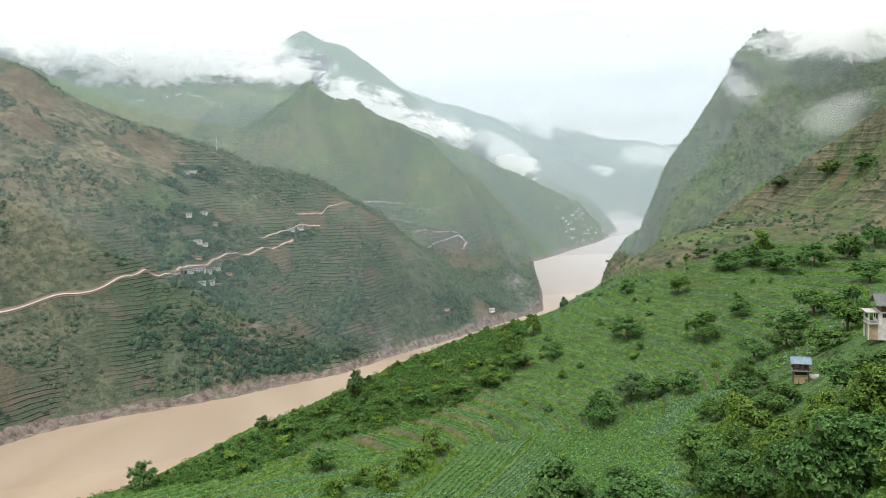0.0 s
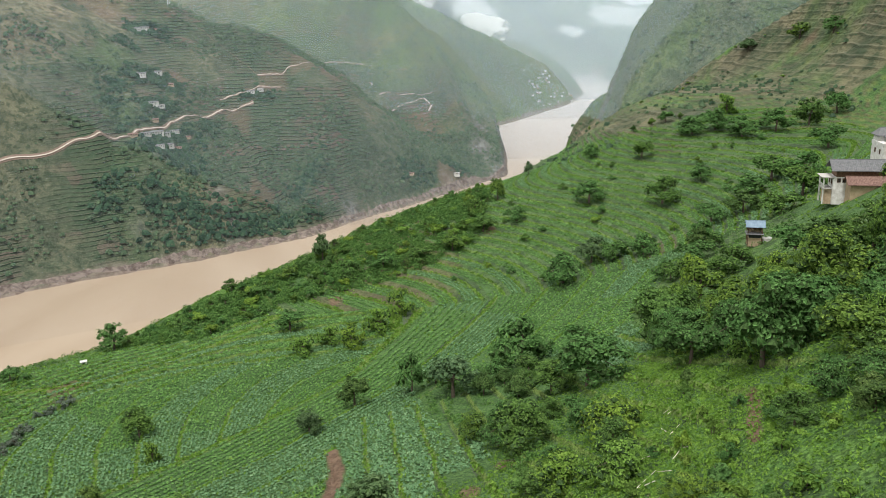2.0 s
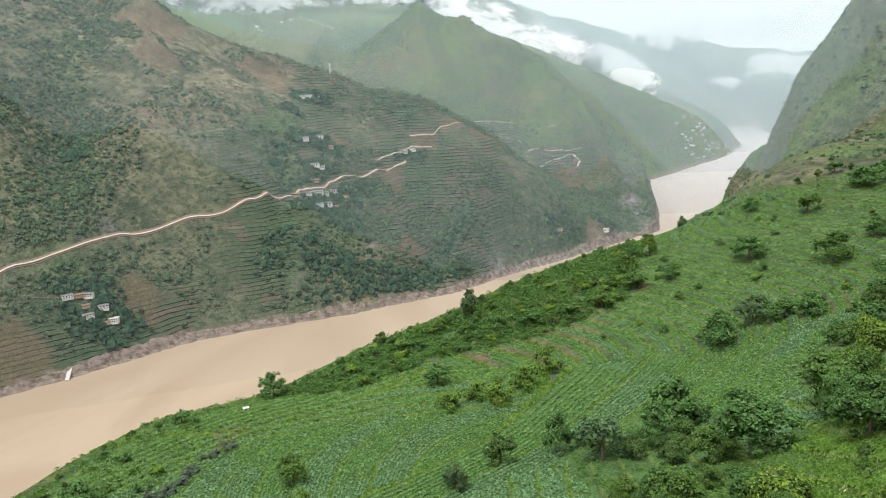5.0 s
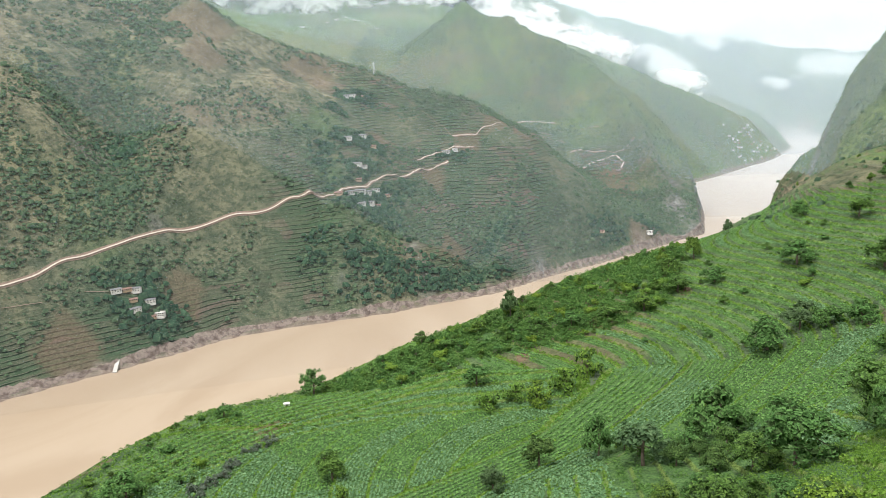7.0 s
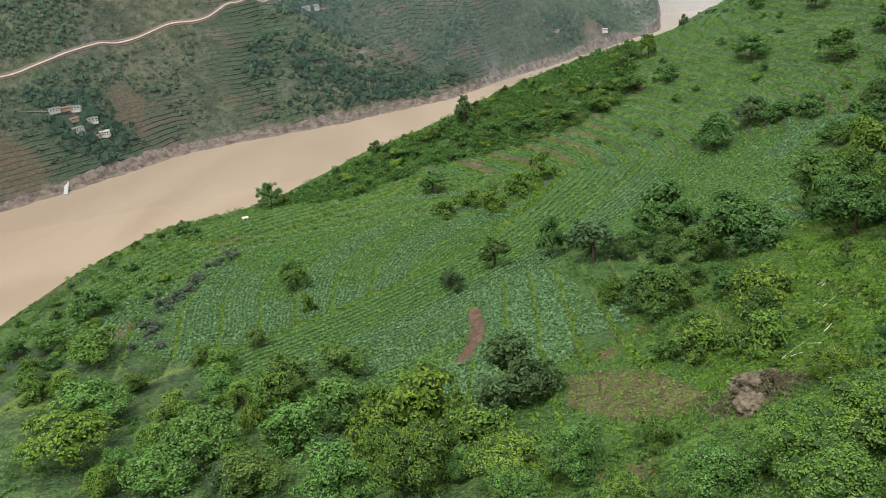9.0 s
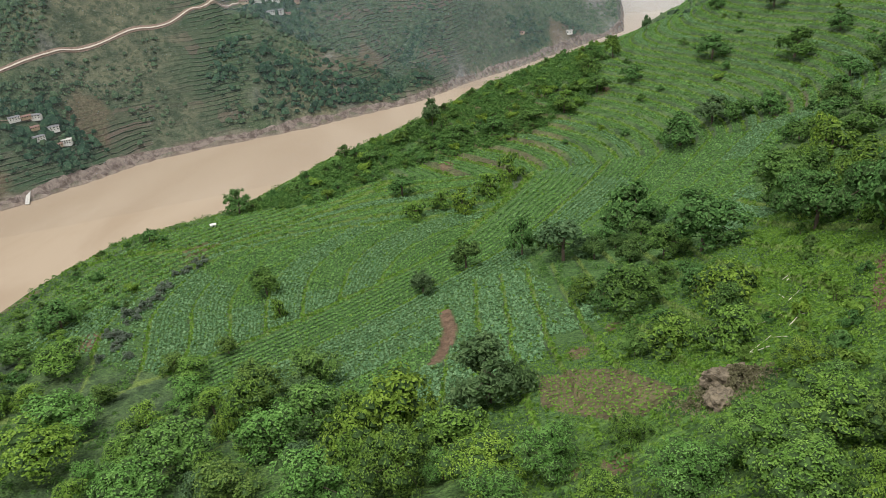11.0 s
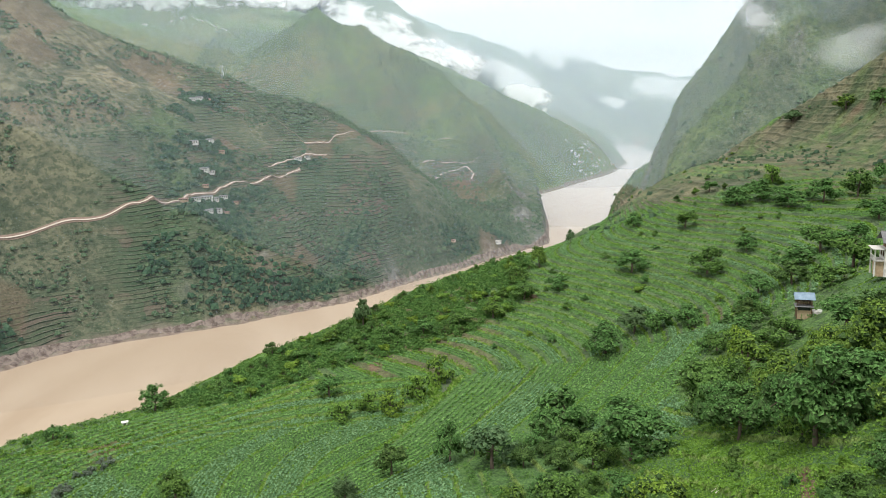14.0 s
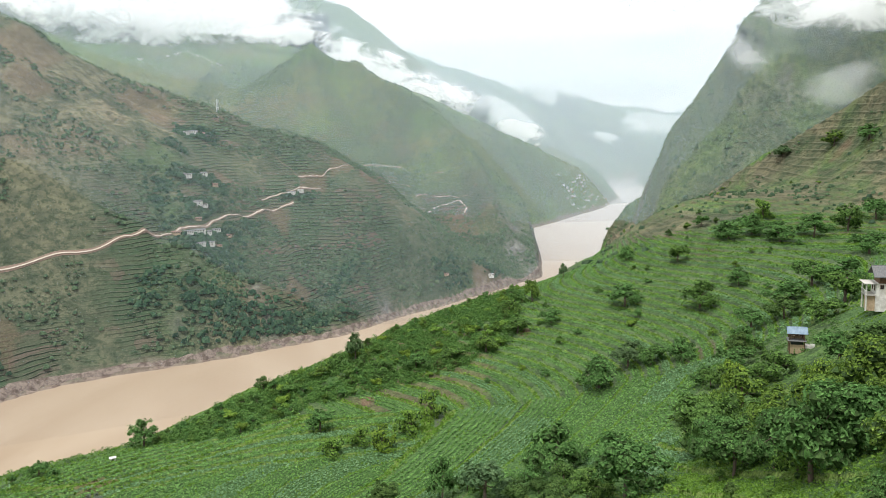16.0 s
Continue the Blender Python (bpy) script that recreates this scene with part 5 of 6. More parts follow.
def pylon():
    p = new("power_pylon")
    tagged(p, "slender steel lattice power pylon on the ridge", "pylon")
    bm = bmesh.new()
    for x, y in ((-1, -1), (1, -1), (1, 1), (-1, 1)):
        tube(bm, (x * 2.0, y * 2.0, -2), (x * 0.4, y * 0.4, 22), 0.35, 0.22, 4)
    part("lattice_leg", bm, STEEL, p)
    bm = bmesh.new()
    for k in range(7):
        s0, s1 = 2.0 - 1.6 * k / 7.3, 2.0 - 1.6 * (k + 1) / 7.3
        z0, z1 = 3.1 * k, 3.1 * (k + 1)
        for a, b in (((-1, -1), (1, -1)), ((1, -1), (1, 1)), ((1, 1), (-1, 1)), ((-1, 1), (-1, -1))):
            tube(bm, (a[0] * s0, a[1] * s0, z0), (b[0] * s1, b[1] * s1, z1), 0.1, 0.1, 4)
    part("bracing", bm, STEEL, p)
    for z in (16.5, 20):
        bm = bmesh.new()
        tube(bm, (-3.2, 0, z), (3.2, 0, z), 0.2, 0.2, 4)
        part("cross_arm", bm, STEEL, p)
    p.matrix_basis = pose(-396, 1385, z_at(-396, 1385), 0, 0, 20)


pylon()

# boat ramp on the far bank
bm = bmesh.new()
box(bm, -2, -11, -0.6, 2, 11, 0.4)
ramp = part("pavement", bm, CONCRETE)
ramp.matrix_basis = pose(-495, 677, 5.0, 24, 0, 20)
tagged(ramp, "concrete boat ramp running down into the river", "ramp", kind="structure")


def boulder(seed, x, y, size, label, group=""):
    rng = np.random.default_rng(seed)
    bm = bmesh.new()
    bmesh.ops.create_icosphere(bm, subdivisions=4, radius=1)
    for v in bm.verts:
        n = noise.noise(v.co * 1.3 + Vector((seed * 3.1, 0, 0))) * 0.6 + abs(noise.noise(v.co * 2.6 + Vector((0, seed * 2.0, 0)))) * 0.55 + noise.noise(v.co * 7.0) * 0.16
        v.co = v.co * (1 + n)
        v.co.z *= 0.75
    ob = part("boulder", bm, ROCK)
    ob.matrix_basis = Matrix.Translation((x, y, z_at(x, y) + 0.25 * size)) @ Matrix.Rotation(rng.uniform(0, 6), 4, "Z") @ Matrix.Diagonal((size * 1.3, size, size, 1))
    tagged(ob, label, "rock", group)


boulder(1, 18.2, 61.5, 1.7, "big weathered rock outcrop beside the bare plot")
boulder(2, 16.6, 58.6, 1.2, "brown rock half buried beside the plot", "plot rocks")
boulder(3, -0.4, 62.5, 0.8, "grey boulder at the wood's edge", "plot rocks")
boulder(4, 2.0, 61.6, 0.6, "grey boulder at the wood's edge", "plot rocks")

# bleached poles lying on the grass slope
rng_p = random.Random(8)
for k in range(12):
    y = 67 + 22 * rng_p.random()
    x = 21 + (y - 67) * 0.4 + 5 * rng_p.random()
    bm = bmesh.new()
    length = rng_p.uniform(1.2, 3.4)
    tube(bm, (-length / 2, 0, 0), (length / 2, 0, 0), 0.06, 0.04, 6)
    ob = part("pole", bm, PALE_STICK, smooth=True)
    yaw = rng_p.uniform(0, 180)
    c, s = math.cos(radians(yaw)) * length / 2, math.sin(radians(yaw)) * length / 2
    rise = z_at(x + c, y + s) - z_at(x - c, y - s)
    ob.matrix_basis = pose(x, y, (z_at(x + c, y + s) + z_at(x - c, y - s)) / 2 + 0.12, 0, -math.degrees(math.atan2(rise, length)), yaw)
    tagged(ob, "bleached bean pole lying on the grass", "pole", "fallen poles")


# ---- prickly pear at the viewer's side ----
def cactus_material():
    m = Nodes("cactus_skin", 0.5, 0.4)
    c = m.mix(m.ramp(m.noise(0.12, 4), 0.3, 0.7), (0.055, 0.095, 0.038), (0.105, 0.150, 0.064))
    m.colour(m.mix(m.ramp(m.noise(0.03, 2), 0.64, 0.7, 0, 0.8), c, (0.42, 0.40, 0.28)))
    m.bump(m.noise(0.02, 3), 0.004)
    return m.mat


CACTUS = cactus_material()


def pad(bm, m, length, width):
    made = bmesh.ops.create_uvsphere(bm, u_segments=16, v_segments=10, radius=0.5)["verts"]
    for v in made:
        t = v.co.z + 0.5
        v.co = m @ Vector((v.co.x * width * (0.55 + 0.6 * t), v.co.y * 0.07, t * length))


cactus = new("prickly_pear")
tagged(cactus, "green prickly pear cactus growing at the edge of the knoll", "cactus")
rng_c = random.Random(3)
CACTUS_AT = (1.82, 2.05)
CACTUS_Z = z_at(*CACTUS_AT)
pads = []
# each pad: foot across and up, tilt, turn, length
for x, up, tilt, turn, length in ((0.12, -0.06, 5, 12, 0.62), (0.15, 0.5, 10, -20, 0.56), (0.10, 0.78, -60, 38, 0.43), (0.20, 1.00, -68, 48, 0.44),
                                  (0.23, 1.02, 22, 25, 0.42), (0.15, 0.70, 55, -30, 0.40), (0.38, 1.36, 5, -15, 0.34)):
    m0 = Matrix.Translation((x, 0.02 * len(pads), up)) @ Matrix.Rotation(radians(tilt), 4, "Y") @ Matrix.Rotation(radians(turn), 4, "Z")
    pads.append((m0, length, length * 0.5))
for m0, l0, w0 in pads:
    bm = bmesh.new()
    pad(bm, m0, l0, w0)
    p = part("pad", bm, CACTUS, cactus, smooth=True)
    if l0 < 0.45 and l0 > 0.41:
        for k in range(4):
            bm = bmesh.new()
            bmesh.ops.create_icosphere(bm, subdivisions=2, radius=0.017)
            for v in bm.verts:
                v.co = m0 @ (Vector((v.co.x, v.co.y, v.co.z * 1.7)) + Vector(((k - 1.5) * 0.055, 0, l0 * (0.99 - 0.03 * abs(k - 1.5)))))
            part("fruit", bm, CACTUS, p, "small pale green fruit", smooth=True)
cactus.matrix_basis = pose(*CACTUS_AT, CACTUS_Z, 0, 0, -40)


# ---- crops, grass and undergrowth ----
def scatter(name, centres, outward, size, material, label, category, droop=0.3, per_seed=1):
    rng = np.random.default_rng(per_seed)
    verts, faces = leaf_quads(rng, centres, outward, size, droop)
    ob = new(name, mesh_from_arrays(name, verts, faces, material, smooth=False))
    tagged(ob, label, category, kind="stuff")
    return ob


def tufts(rng, x, y, z, leaves, radius, lift):
    """Leaf centres and directions for a rosette of leaves at every place."""
    n = len(x)
    ang = rng.uniform(0, 2 * math.pi, (n, leaves))
    r = radius * rng.uniform(0.5, 1.0, (n, leaves))
    c = np.stack([x[:, None] + r * np.cos(ang), y[:, None] + r * np.sin(ang), z[:, None] + lift * rng.uniform(0.6, 1.3, (n, leaves))], -1).reshape(-1, 3)
    o = np.stack([0.5 * np.cos(ang), 0.5 * np.sin(ang), np.ones_like(ang)], -1).reshape(-1, 3)
    return c, o


def domes(rng, x, y, z, radius, leaves):
    """Leaf centres and directions over a low rounded bush at every place."""
    n = len(x)
    way = rng.normal(0, 1, (n, leaves, 3))
    way[..., 2] = np.abs(way[..., 2])
    way /= np.linalg.norm(way, axis=-1)[..., None]
    r = (radius[:, None] * rng.uniform(0.75, 1.12, (n, leaves)))[..., None]
    c = np.stack([x, y, z], -1)[:, None] + way * r * np.array([1, 1, 1.15])
    return c.reshape(-1, 3), (way + np.array([0, 0, 0.35])).reshape(-1, 3)


rng_f = np.random.default_rng(21)
step = 0.72
fx, fy = np.meshgrid(np.arange(-140, 175, step), np.arange(64, 430, step))
fx, fy = fx.ravel() + rng_f.normal(0, 0.2, fx.size), fy.ravel() + rng_f.normal(0, 0.2, fx.size)
wx, wy = fx + 3 * fbm(fx, fy, 18, 3, 91), fy + 3 * fbm(fx, fy, 18, 3, 92)
outs = brow(fx, fy)[3]
keep = outs < -7
for poly in (RIGHT_WOOD, LOWER_WOOD, GROVE, BROW_SCRUB, DRY_RIDGE, GRASS_SLOPE, BROWN_PLOT):
    keep &= ~in_polygon(wx, wy, poly)
keep &= ~in_polygon(wx, wy, [(75, 120), (80, 195), (100, 205), (160, 215), (160, 100), (80, 90)])
keep &= np.hypot(fx, fy) > 60
keep &= ~((fx > 1.5) & (fy < 104)) & ~((fx > -6) & (fy < 94)) & ~((fx > 10) & (fy < 128))
for line in (RED_PATH, SLOPE_PATH):
    d, half = line_distance(fx, fy, line)
    keep &= d > half + 0.5
keep &= fbm(fx, fy, 34, 3, 95) > -0.6
far_away = np.hypot(fx, fy) > 230
keep &= ~far_away | (rng_f.random(fx.size) < 0.8)
fx, fy = fx[keep], fy[keep]
e = 0.3
ph, bigness, border = field_phase(fx, fy)
gx = (field_phase(fx + e, fy)[0] - field_phase(fx - e, fy)[0]) / (2 * e)
gy = (field_phase(fx, fy + e)[0] - field_phase(fx, fy - e)[0]) / (2 * e)
g2 = gx * gx + gy * gy + 1e-5
rest = ph - np.floor(ph)
rows_in = np.where(bigness, 9, 3)
top = np.where(bigness, LIP_LARGE, LIP_SMALL)
target = (np.floor(rest / top * rows_in) + 0.5) / rows_in * top
ok = (rest < top - np.where(bigness, 0.035, 0.05)) & (g2 > 0.002 ** 2)
move = np.clip((target - rest) / g2, -40, 40)
fx, fy = fx + np.clip(move * gx, -1.2, 1.2) + rng_f.normal(0, 0.14, fx.size), fy + np.clip(move * gy, -1.2, 1.2) + rng_f.normal(0, 0.14, fx.size)
plot_id = lattice(np.floor(ph), np.floor((0.6 * fx + 0.8 * fy + 6 * fbm(fx, fy, 35, 2, 93)) / np.where(bigness, 90, 34)), 7)
ok &= ~(bigness & (border < 0.45))
ok &= rng_f.random(fx.size) < np.where(plot_id < 0.05, 0.5, 1.0)
fx, fy, plot_id = fx[ok], fy[ok], plot_id[ok]
fz = land(fx, fy)
close = np.hypot(fx, fy) < 165
for sel, leaves, size, seed in ((close & (plot_id < 0.72), 4, 0.46, 1), (close & (plot_id >= 0.72), 4, 0.42, 2), (~close & (plot_id < 0.22), 3, 0.5, 3), (~close & (plot_id >= 0.22), 3, 0.48, 4)):
    c, o = tufts(rng_f, fx[sel], fy[sel], fz[sel], leaves, 0.2, 0.32)
    pale = plot_id[sel].mean() < 0.4
    scatter("field_crop", c, o, size, LEAF_CROP if pale else LEAF_MID_CROP, "rows of broad-leaved green crops on the field terraces", "crops", 0.15, seed)

# grass on the bunds and open ground
n = 300000
gx, gy = rng_f.uniform(-140, 190, n), rng_f.uniform(60, 360, n)
ph, bigness, border = field_phase(gx, gy)
rest = ph - np.floor(ph)
on_bund = np.where(bigness, (rest > LIP_LARGE) | (border < 0.4), (rest > LIP_SMALL) & (rest < LIP_SMALL + 0.14))
sel = (brow(gx, gy)[3] < 8) & (on_bund | (rng_f.random(n) < 0.04)) & ~in_polygon(gx, gy, BROWN_PLOT)
for poly in (RIGHT_WOOD, LOWER_WOOD, GROVE, BROW_SCRUB, DRY_RIDGE):
    sel &= ~in_polygon(gx, gy, poly)
for line in (RED_PATH, SLOPE_PATH):
    d, half = line_distance(gx, gy, line)
    sel &= d > half + 0.3
gx, gy = gx[sel], gy[sel]
c, o = tufts(rng_f, gx, gy, land(gx, gy), 3, 0.25, 0.22)
scatter("grass", c, o * np.array([1.6, 1.6, 0.5]), 0.55, LEAF_GRASS, "bright green grass tufts on terrace edges", "grass", 0.1, 5)

# rank grass and weeds near the plot and under the knoll
n = 52000
gx, gy = rng_f.uniform(-6, 60, n), rng_f.uniform(36, 128, n)
sel = ~in_polygon(gx, gy, BROWN_PLOT) & (in_polygon(gx, gy, GRASS_SLOPE) | in_polygon(gx, gy, LAWN) | (((gx > 10) | (gy < 62)) & (rng_f.random(n) < 0.4)) | ((gy < 98) & (rng_f.random(n) < 0.35)))
gx, gy = gx[sel], gy[sel]
c, o = tufts(rng_f, gx, gy, land(gx, gy), 3, 0.2, 0.16)
scatter("weeds", c, o * np.array([1.5, 1.5, 0.6]), 0.23, LEAF_GRASS, "rank bright grass and weeds around the bare plot", "weeds", 0.1, 8)

# weeds and undergrowth in the woods and on the scrub slopes
n = 11000
ux, uy = rng_f.uniform(-140, 130, n), rng_f.uniform(20, 330, n)
sel = np.zeros(n, bool)
for poly in (RIGHT_WOOD, LOWER_WOOD, GROVE, BROW_SCRUB, LEFT_SCRUB, RIGHT_LOW):
    sel |= in_polygon(ux, uy, poly)
sel |= (np.abs(brow(ux, uy)[3]) < 9) & (uy > 100)
sel &= ~in_polygon(ux, uy, GRASS_SLOPE) & ~in_polygon(ux, uy, LAWN)
bx, by = rng_f.uniform(-100, 36, 3600), rng_f.uniform(222, 334, 3600)
dense = in_polygon(bx, by, BROW_SCRUB) & (fbm(bx, by, 16, 3, 43) > -0.55)
bx, by = bx[dense], by[dense]
c, o = domes(rng_f, bx, by, land(bx, by) - 0.3, rng_f.uniform(0.9, 2.3, len(bx)), 64)
scatter("thicket", c, o, 0.6, LEAF_DEEP, "dense deep green thicket over the brow of the slope", "thicket", 0.3, 12)
ux, uy = ux[sel], uy[sel]
few = rng_f.random(len(ux)) < 0.42
ux, uy = ux[few], uy[few]
c, o = domes(rng_f, ux, uy, land(ux, uy) - 0.2, rng_f.uniform(0.5, 1.5, len(ux)), 40)
scatter("undergrowth", c, o, 0.4, LEAF_DEEP, "tangled green weeds and bushes under the trees", "undergrowth", 0.3, 6)

# dry grass and creepers over the rocks beside the plot
n = 900
gx, gy = rng_f.normal(17.6, 1.9, n), rng_f.normal(60.8, 1.7, n)
c, o = tufts(rng_f, gx, gy, land(gx, gy) + 1.9 * np.exp(-((gx - 18.1) ** 2 + (gy - 61.4) ** 2) / 3.6), 4, 0.2, 0.3)
scatter("dry_grass", c, o * np.array([1.4, 1.4, 0.6]), 0.22, LEAF_DRY, "dry straw-coloured grass and creepers over the rock outcrop", "grass", 0.2, 11)

# small plants in the bare plot
px, py = np.meshgrid(np.arange(-1, 17, 0.6), np.arange(60, 90, 0.6))
px, py = px.ravel() + rng_f.normal(0, 0.2, px.size), py.ravel() + rng_f.normal(0, 0.2, px.size)
sel = in_polygon(px, py, BROWN_PLOT)
px, py = px[sel], py[sel]
c, o = tufts(rng_f, px, py, land(px, py), 3, 0.12, 0.12)
scatter("seedlings", c, o, 0.27, LEAF_GRASS, "rows of small seedlings in the bare brown plot", "seedlings", 0.1, 7)


def bushes(name, x, y, z, size, label, seed, material=LEAF_SCRUB, kind="scrub", full=True):
    """Many small faceted bushes in one mesh."""
    rng = np.random.default_rng(seed)
    n = len(x)
    ang = rng.uniform(0, 6.28, n)
    base = [(1, 0, -0.3), (0.31, 0.95, -0.3), (-0.81, 0.59, -0.3), (-0.81, -0.59, -0.3), (0.31, -0.95, -0.3)]
    if full:
        base += [(0.55, 0.35, 0.72), (-0.6, 0.3, 0.78), (0.0, -0.62, 0.7)]
        tri = [(0, 1, 5), (1, 2, 6), (1, 6, 5), (2, 3, 6), (3, 4, 7), (3, 7, 6), (4, 0, 7), (0, 5, 7), (5, 6, 7)]
    else:
        base += [(0.1, 0.1, 1)]
        tri = [(0, 1, 5), (1, 2, 5), (2, 3, 5), (3, 4, 5), (4, 0, 5)]
    k = len(base)
    shape = np.array(base)[None] * rng.uniform(0.7, 1.25, (n, k, 1)) * size[:, None, None]
    ca, sa = np.cos(ang)[:, None], np.sin(ang)[:, None]
    v = np.stack([shape[..., 0] * ca - shape[..., 1] * sa + x[:, None], shape[..., 0] * sa + shape[..., 1] * ca + y[:, None],
                  shape[..., 2] * 0.85 + z[:, None] + 0.3 * size[:, None]], -1).reshape(-1, 3)
    f = (np.arange(n)[:, None, None] * k + np.array(tri)[None]).reshape(-1, 3)
    ob = new(name, mesh_from_arrays(name, v, f, material, smooth=False))
    tagged(ob, label, kind, kind="stuff")


rng_s = np.random.default_rng(33)
n = 130000
sx, sy = rng_s.uniform(-950, 180, n), rng_s.uniform(560, 1480, n)
sel = ~right_bank(sx, sy) & (river_edge(sx, sy) > 14)
sx, sy = sx[sel], sy[sel]
sz = land(sx, sy)
dens = 0.28 + 0.75 * fbm(sx, sy, 130, 4, 51) + 0.35 * fbm(sx, sy, 30, 3, 52)
for px, py, pr, kind in PLOTS:
    dens = np.where((np.abs(sx - px) < pr) & (np.abs(sy - py) < pr * 1.3), dens - 0.5, dens)
terr = step_between(-480, -400, sx + 0.25 * (sy - 1000)) * step_between(-60, -100, sx)
dens = dens - terr * 0.16
for width, line in GULLIES:
    d, depth = line_distance(sx, sy, line)
    dens = dens + 0.45 * np.exp(-(d / 30) ** 2)
for width, line in ROADS:
    d = line_distance(sx, sy, [(a, b, 0) for a, b in line])[0]
    dens = np.where(d < width * 0.5 + 5, -1, dens)
for px, py, pr in FAR_ROCKS:
    dens = dens - 0.5 * np.exp(-((sx - px) ** 2 + (sy - py) ** 2) / pr ** 2)
sel = rng_s.random(len(sx)) < dens
sx, sy, sz = sx[sel], sy[sel], sz[sel]
bushes("far_slope_scrub", sx, sy, sz, rng_s.gamma(4, 0.42, len(sx)) + 0.6, "scattered green bushes over the far mountain slope", 1)
wx, wy = [], []
for px, py, pr in FAR_WOODS + [(x + 7, y + 5, 11) for x, y in VILLAGE] + [(x - 9, y - 3, 9) for x, y in VILLAGE[::2]]:
    k = int(0.26 * pr * pr) + 14
    wx.append(rng_s.normal(px, pr * 0.75, k))
    wy.append(rng_s.normal(py, pr * 0.85, k))
wx, wy = np.concatenate(wx), np.concatenate(wy)
sel = river_edge(wx, wy) > 10
for px, py in VILLAGE:
    sel &= (np.abs(wx - px) > 6.5) | (np.abs(wy - py) > 5)
for width, line in ROADS:
    sel &= line_distance(wx, wy, [(a, b, 0) for a, b in line])[0] > width * 0.5 + 4
wx, wy = wx[sel], wy[sel]
bushes("far_wood", wx, wy, land(wx, wy), rng_s.gamma(5, 0.5, len(wx)) + 1.5, "dark green woods in the gullies of the far slope", 4, LEAF_WOOD, "woods")
n = 48000
sx = rng_s.uniform(-700, 1000, n)
sy = rng_s.uniform(1330, 2450, n)
edge = river_edge(sx, sy)
sel = (edge > 10) & (rng_s.random(n) < 0.6 + 0.7 * fbm(sx, sy, 160, 4, 55))
for px, py, pr in FAR_ROCKS:
    sel &= np.hypot(sx - px, sy - py) > 0.85 * pr
sx, sy = sx[sel], sy[sel]
bushes("gorge_scrub", sx, sy, land(sx, sy), rng_s.gamma(4, 0.5, len(sx)) + 0.7, "dense green bushes on the gorge walls", 2, full=False)
n = 5000
sx, sy = rng_s.uniform(60, 330, n), rng_s.uniform(330, 720, n)
sel = (np.abs(brow(sx, sy)[3]) < 90) & (rng_s.random(n) < 0.28 + 0.9 * fbm(sx, sy, 40, 3, 57))
sx, sy = sx[sel], sy[sel]
bushes("ridge_scrub", sx, sy, land(sx, sy), rng_s.gamma(4, 0.2, len(sx)) + 0.3, "low bushes on the dry terraced ridge", 3)


# ---- cloud banks, and sheets that stand in for haze ----
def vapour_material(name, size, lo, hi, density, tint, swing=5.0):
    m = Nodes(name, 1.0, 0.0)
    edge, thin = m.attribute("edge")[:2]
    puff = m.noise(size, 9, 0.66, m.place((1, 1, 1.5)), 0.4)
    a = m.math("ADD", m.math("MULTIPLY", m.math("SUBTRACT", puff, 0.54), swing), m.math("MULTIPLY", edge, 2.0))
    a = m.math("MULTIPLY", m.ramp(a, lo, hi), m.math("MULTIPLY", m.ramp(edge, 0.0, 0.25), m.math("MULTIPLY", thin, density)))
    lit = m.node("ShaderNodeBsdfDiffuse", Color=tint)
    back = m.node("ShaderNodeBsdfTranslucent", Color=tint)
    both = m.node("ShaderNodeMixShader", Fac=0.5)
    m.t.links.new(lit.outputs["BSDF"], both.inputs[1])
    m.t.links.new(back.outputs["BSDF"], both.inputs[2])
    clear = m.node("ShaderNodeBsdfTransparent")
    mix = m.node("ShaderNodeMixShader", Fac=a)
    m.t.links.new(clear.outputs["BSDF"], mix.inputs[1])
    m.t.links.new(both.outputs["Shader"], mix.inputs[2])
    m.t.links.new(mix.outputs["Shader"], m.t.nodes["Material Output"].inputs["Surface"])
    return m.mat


CLOUD = vapour_material("cloud_vapour", 120, 0.0, 1.5, 0.97, (0.98, 0.985, 0.99), 6.5)
# tint of the added sheets that imitate aerial haze
HAZE_SHEET = vapour_material("haze_sheet_tint", 900, -4.0, 1.0, 1.0, (0.76, 0.88, 1.0))


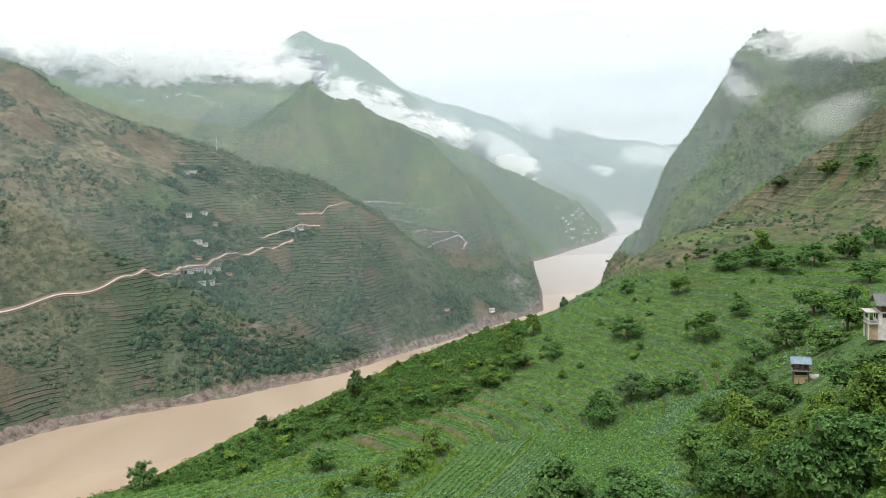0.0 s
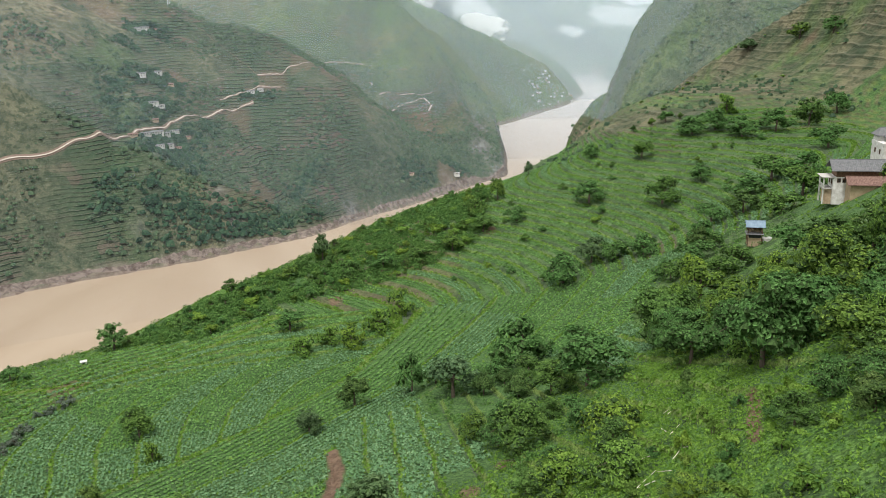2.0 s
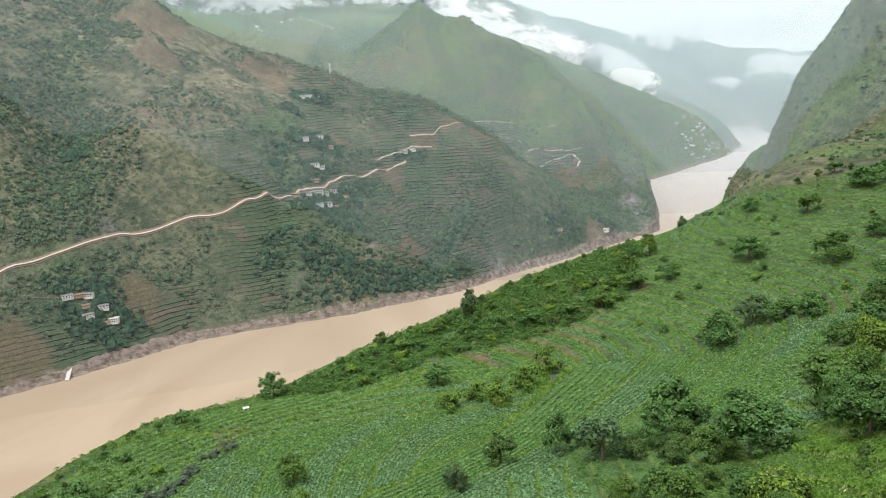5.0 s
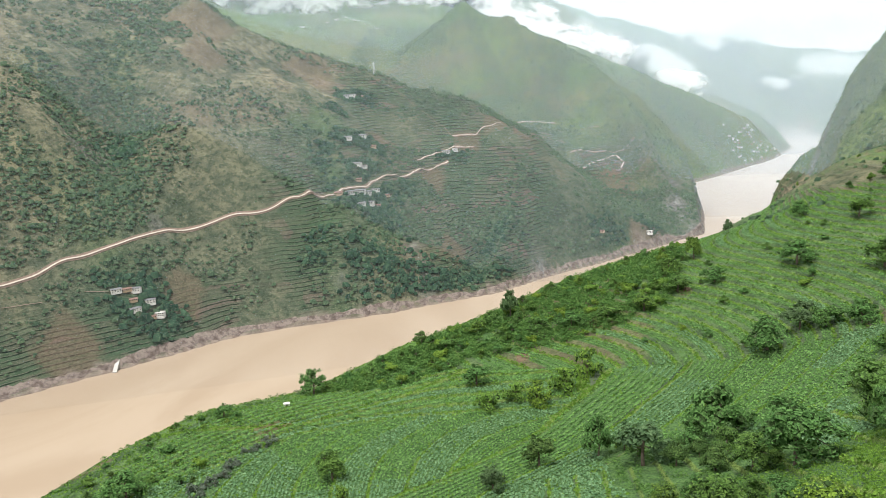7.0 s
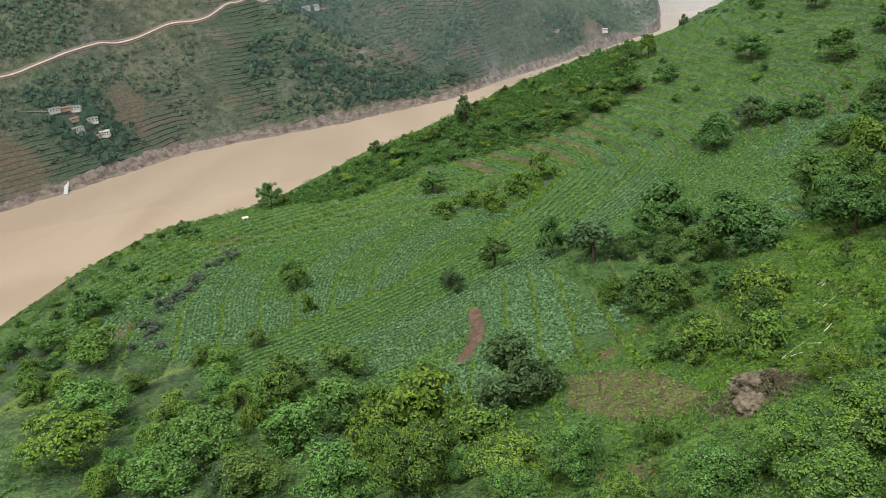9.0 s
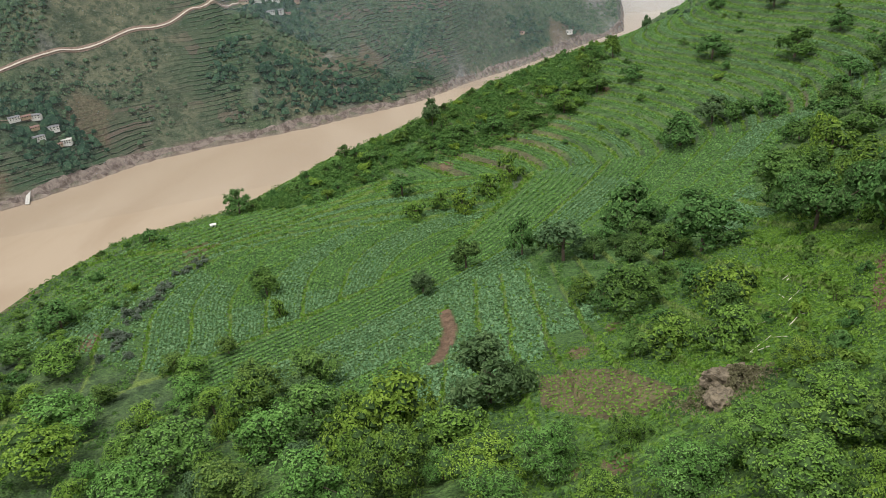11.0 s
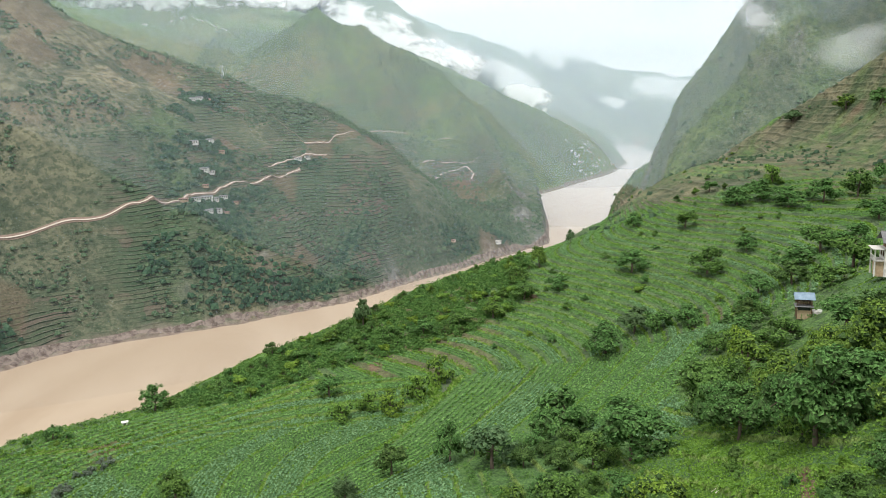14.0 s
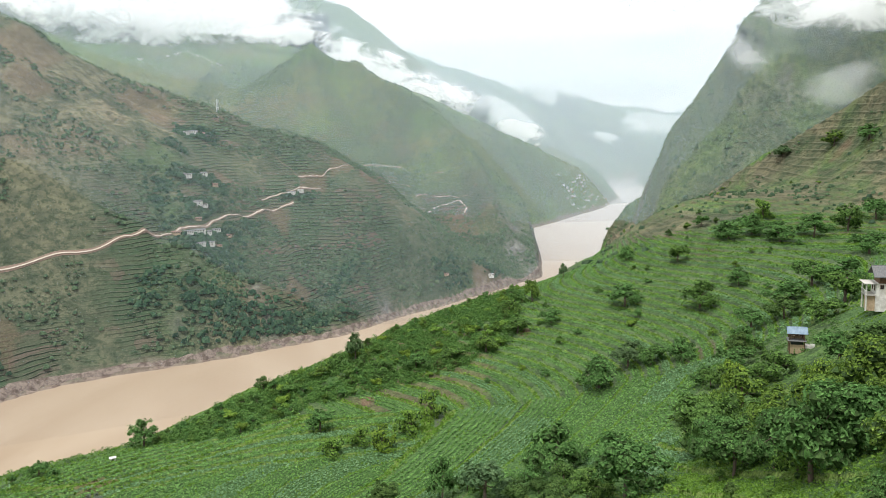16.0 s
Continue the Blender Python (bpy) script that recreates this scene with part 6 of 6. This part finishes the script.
def vapour_sheet(name, x, y, z, width, height, lean, material, bulge, seed, nx=28, ny=12, share=1.0, tilt=0.0):
    """A curved, billowed layer of vapour across the line of sight from the valley head, thinning out to its rim."""
    away = Vector((x, y, 0)).normalized()
    right = Vector((away.y, -away.x, 0))
    a = radians(lean)
    u, v = np.meshgrid(np.linspace(-1, 1, nx), np.linspace(-1, 1, ny))
    across = u * width / 2 * math.cos(a) + v * height / 2 * math.sin(a)
    rise = -u * width / 2 * math.sin(a) + v * height / 2 * math.cos(a)
    depth = bulge * (u * u + v * v) + bulge * 0.8 * fbm(across, rise, width * 0.3, 3, seed)
    depth = depth + tilt * rise
    X = x + right.x * across + away.x * depth
    Y = y + right.y * across + away.y * depth
    Z = z + rise
    e = np.clip(1 - np.sqrt((u * u) ** 1.3 + (v * v) ** 1.3), 0, 1)
    i, j = np.meshgrid(np.arange(ny - 1), np.arange(nx - 1), indexing="ij")
    faces = np.stack([i * nx + j, i * nx + j + 1, (i + 1) * nx + j + 1, (i + 1) * nx + j], -1).reshape(-1, 4)
    edge = np.stack([e, np.full_like(e, share), e, np.ones_like(e)], -1).reshape(-1, 4)
    return mesh_from_arrays(name, np.stack([X, Y, Z], -1).reshape(-1, 3), faces, material, [("edge", edge)])


# x, y, z, width, height, lean, thickness
CLOUDS = [
    (-967, 2537, 685, 1294, 242, 0, 1),
    (-1207, 2371, 705, 635, 178, 4, 1),
    (-219, 2780, 500, 741, 175, 30, 1),
    (-10, 2814, 430, 352, 124, 25, 1),
    (223, 2840, 332, 356, 115, 33, 1),
    (1129, 4148, 310, 411, 189, 5, 1),
    (846, 4389, 550, 1087, 263, 0, 1),
    (863, 4161, 246, 187, 56, 20, 1),
    (592, 4401, 529, 392, 196, 10, 1),
    (790, 1500, 492, 430, 120, -4, 0.7),
    (606, 1560, 405, 70, 150, -50, 0.3),
    (680, 1316, 331, 130, 75, -15, 0.16),
    (-546, 2598, 612, 335, 98, -5, 1),
]
for k, (x, y, z, w, h, lean, thick) in enumerate(CLOUDS):
    bank = tagged(new("cloud"), "white drifting cloud hugging the mountain side", "cloud", "cloud banks", "stuff")
    for layer in range(2 if y < 2700 else 1):
        s = 1 + 0.035 * layer
        me = vapour_sheet("cloud_layer", x * s, y * s, z + 8 * layer, w * (1.15 - 0.12 * layer), h * (1.2 - 0.1 * layer), lean, CLOUD, 0.06 * w, k * 7 + layer, share=thick, tilt=0.7)
        ob = new("cloud_layer", me)
        ob.parent = bank
# tinted sheets added between the ridges, denser with distance, in place of haze
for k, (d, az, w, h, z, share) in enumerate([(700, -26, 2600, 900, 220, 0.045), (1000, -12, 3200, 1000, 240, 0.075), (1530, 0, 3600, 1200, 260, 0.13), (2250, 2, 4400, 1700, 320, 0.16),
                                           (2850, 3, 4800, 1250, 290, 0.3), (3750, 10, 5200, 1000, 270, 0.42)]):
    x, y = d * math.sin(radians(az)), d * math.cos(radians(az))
    mist = new("mist", vapour_sheet("mist", x, y, z, w, h, 0, HAZE_SHEET, 60, 90 + k, share=share))
    tagged(mist, "thin pale blue sheet standing in for the valley's haze", "mist", kind="stuff")
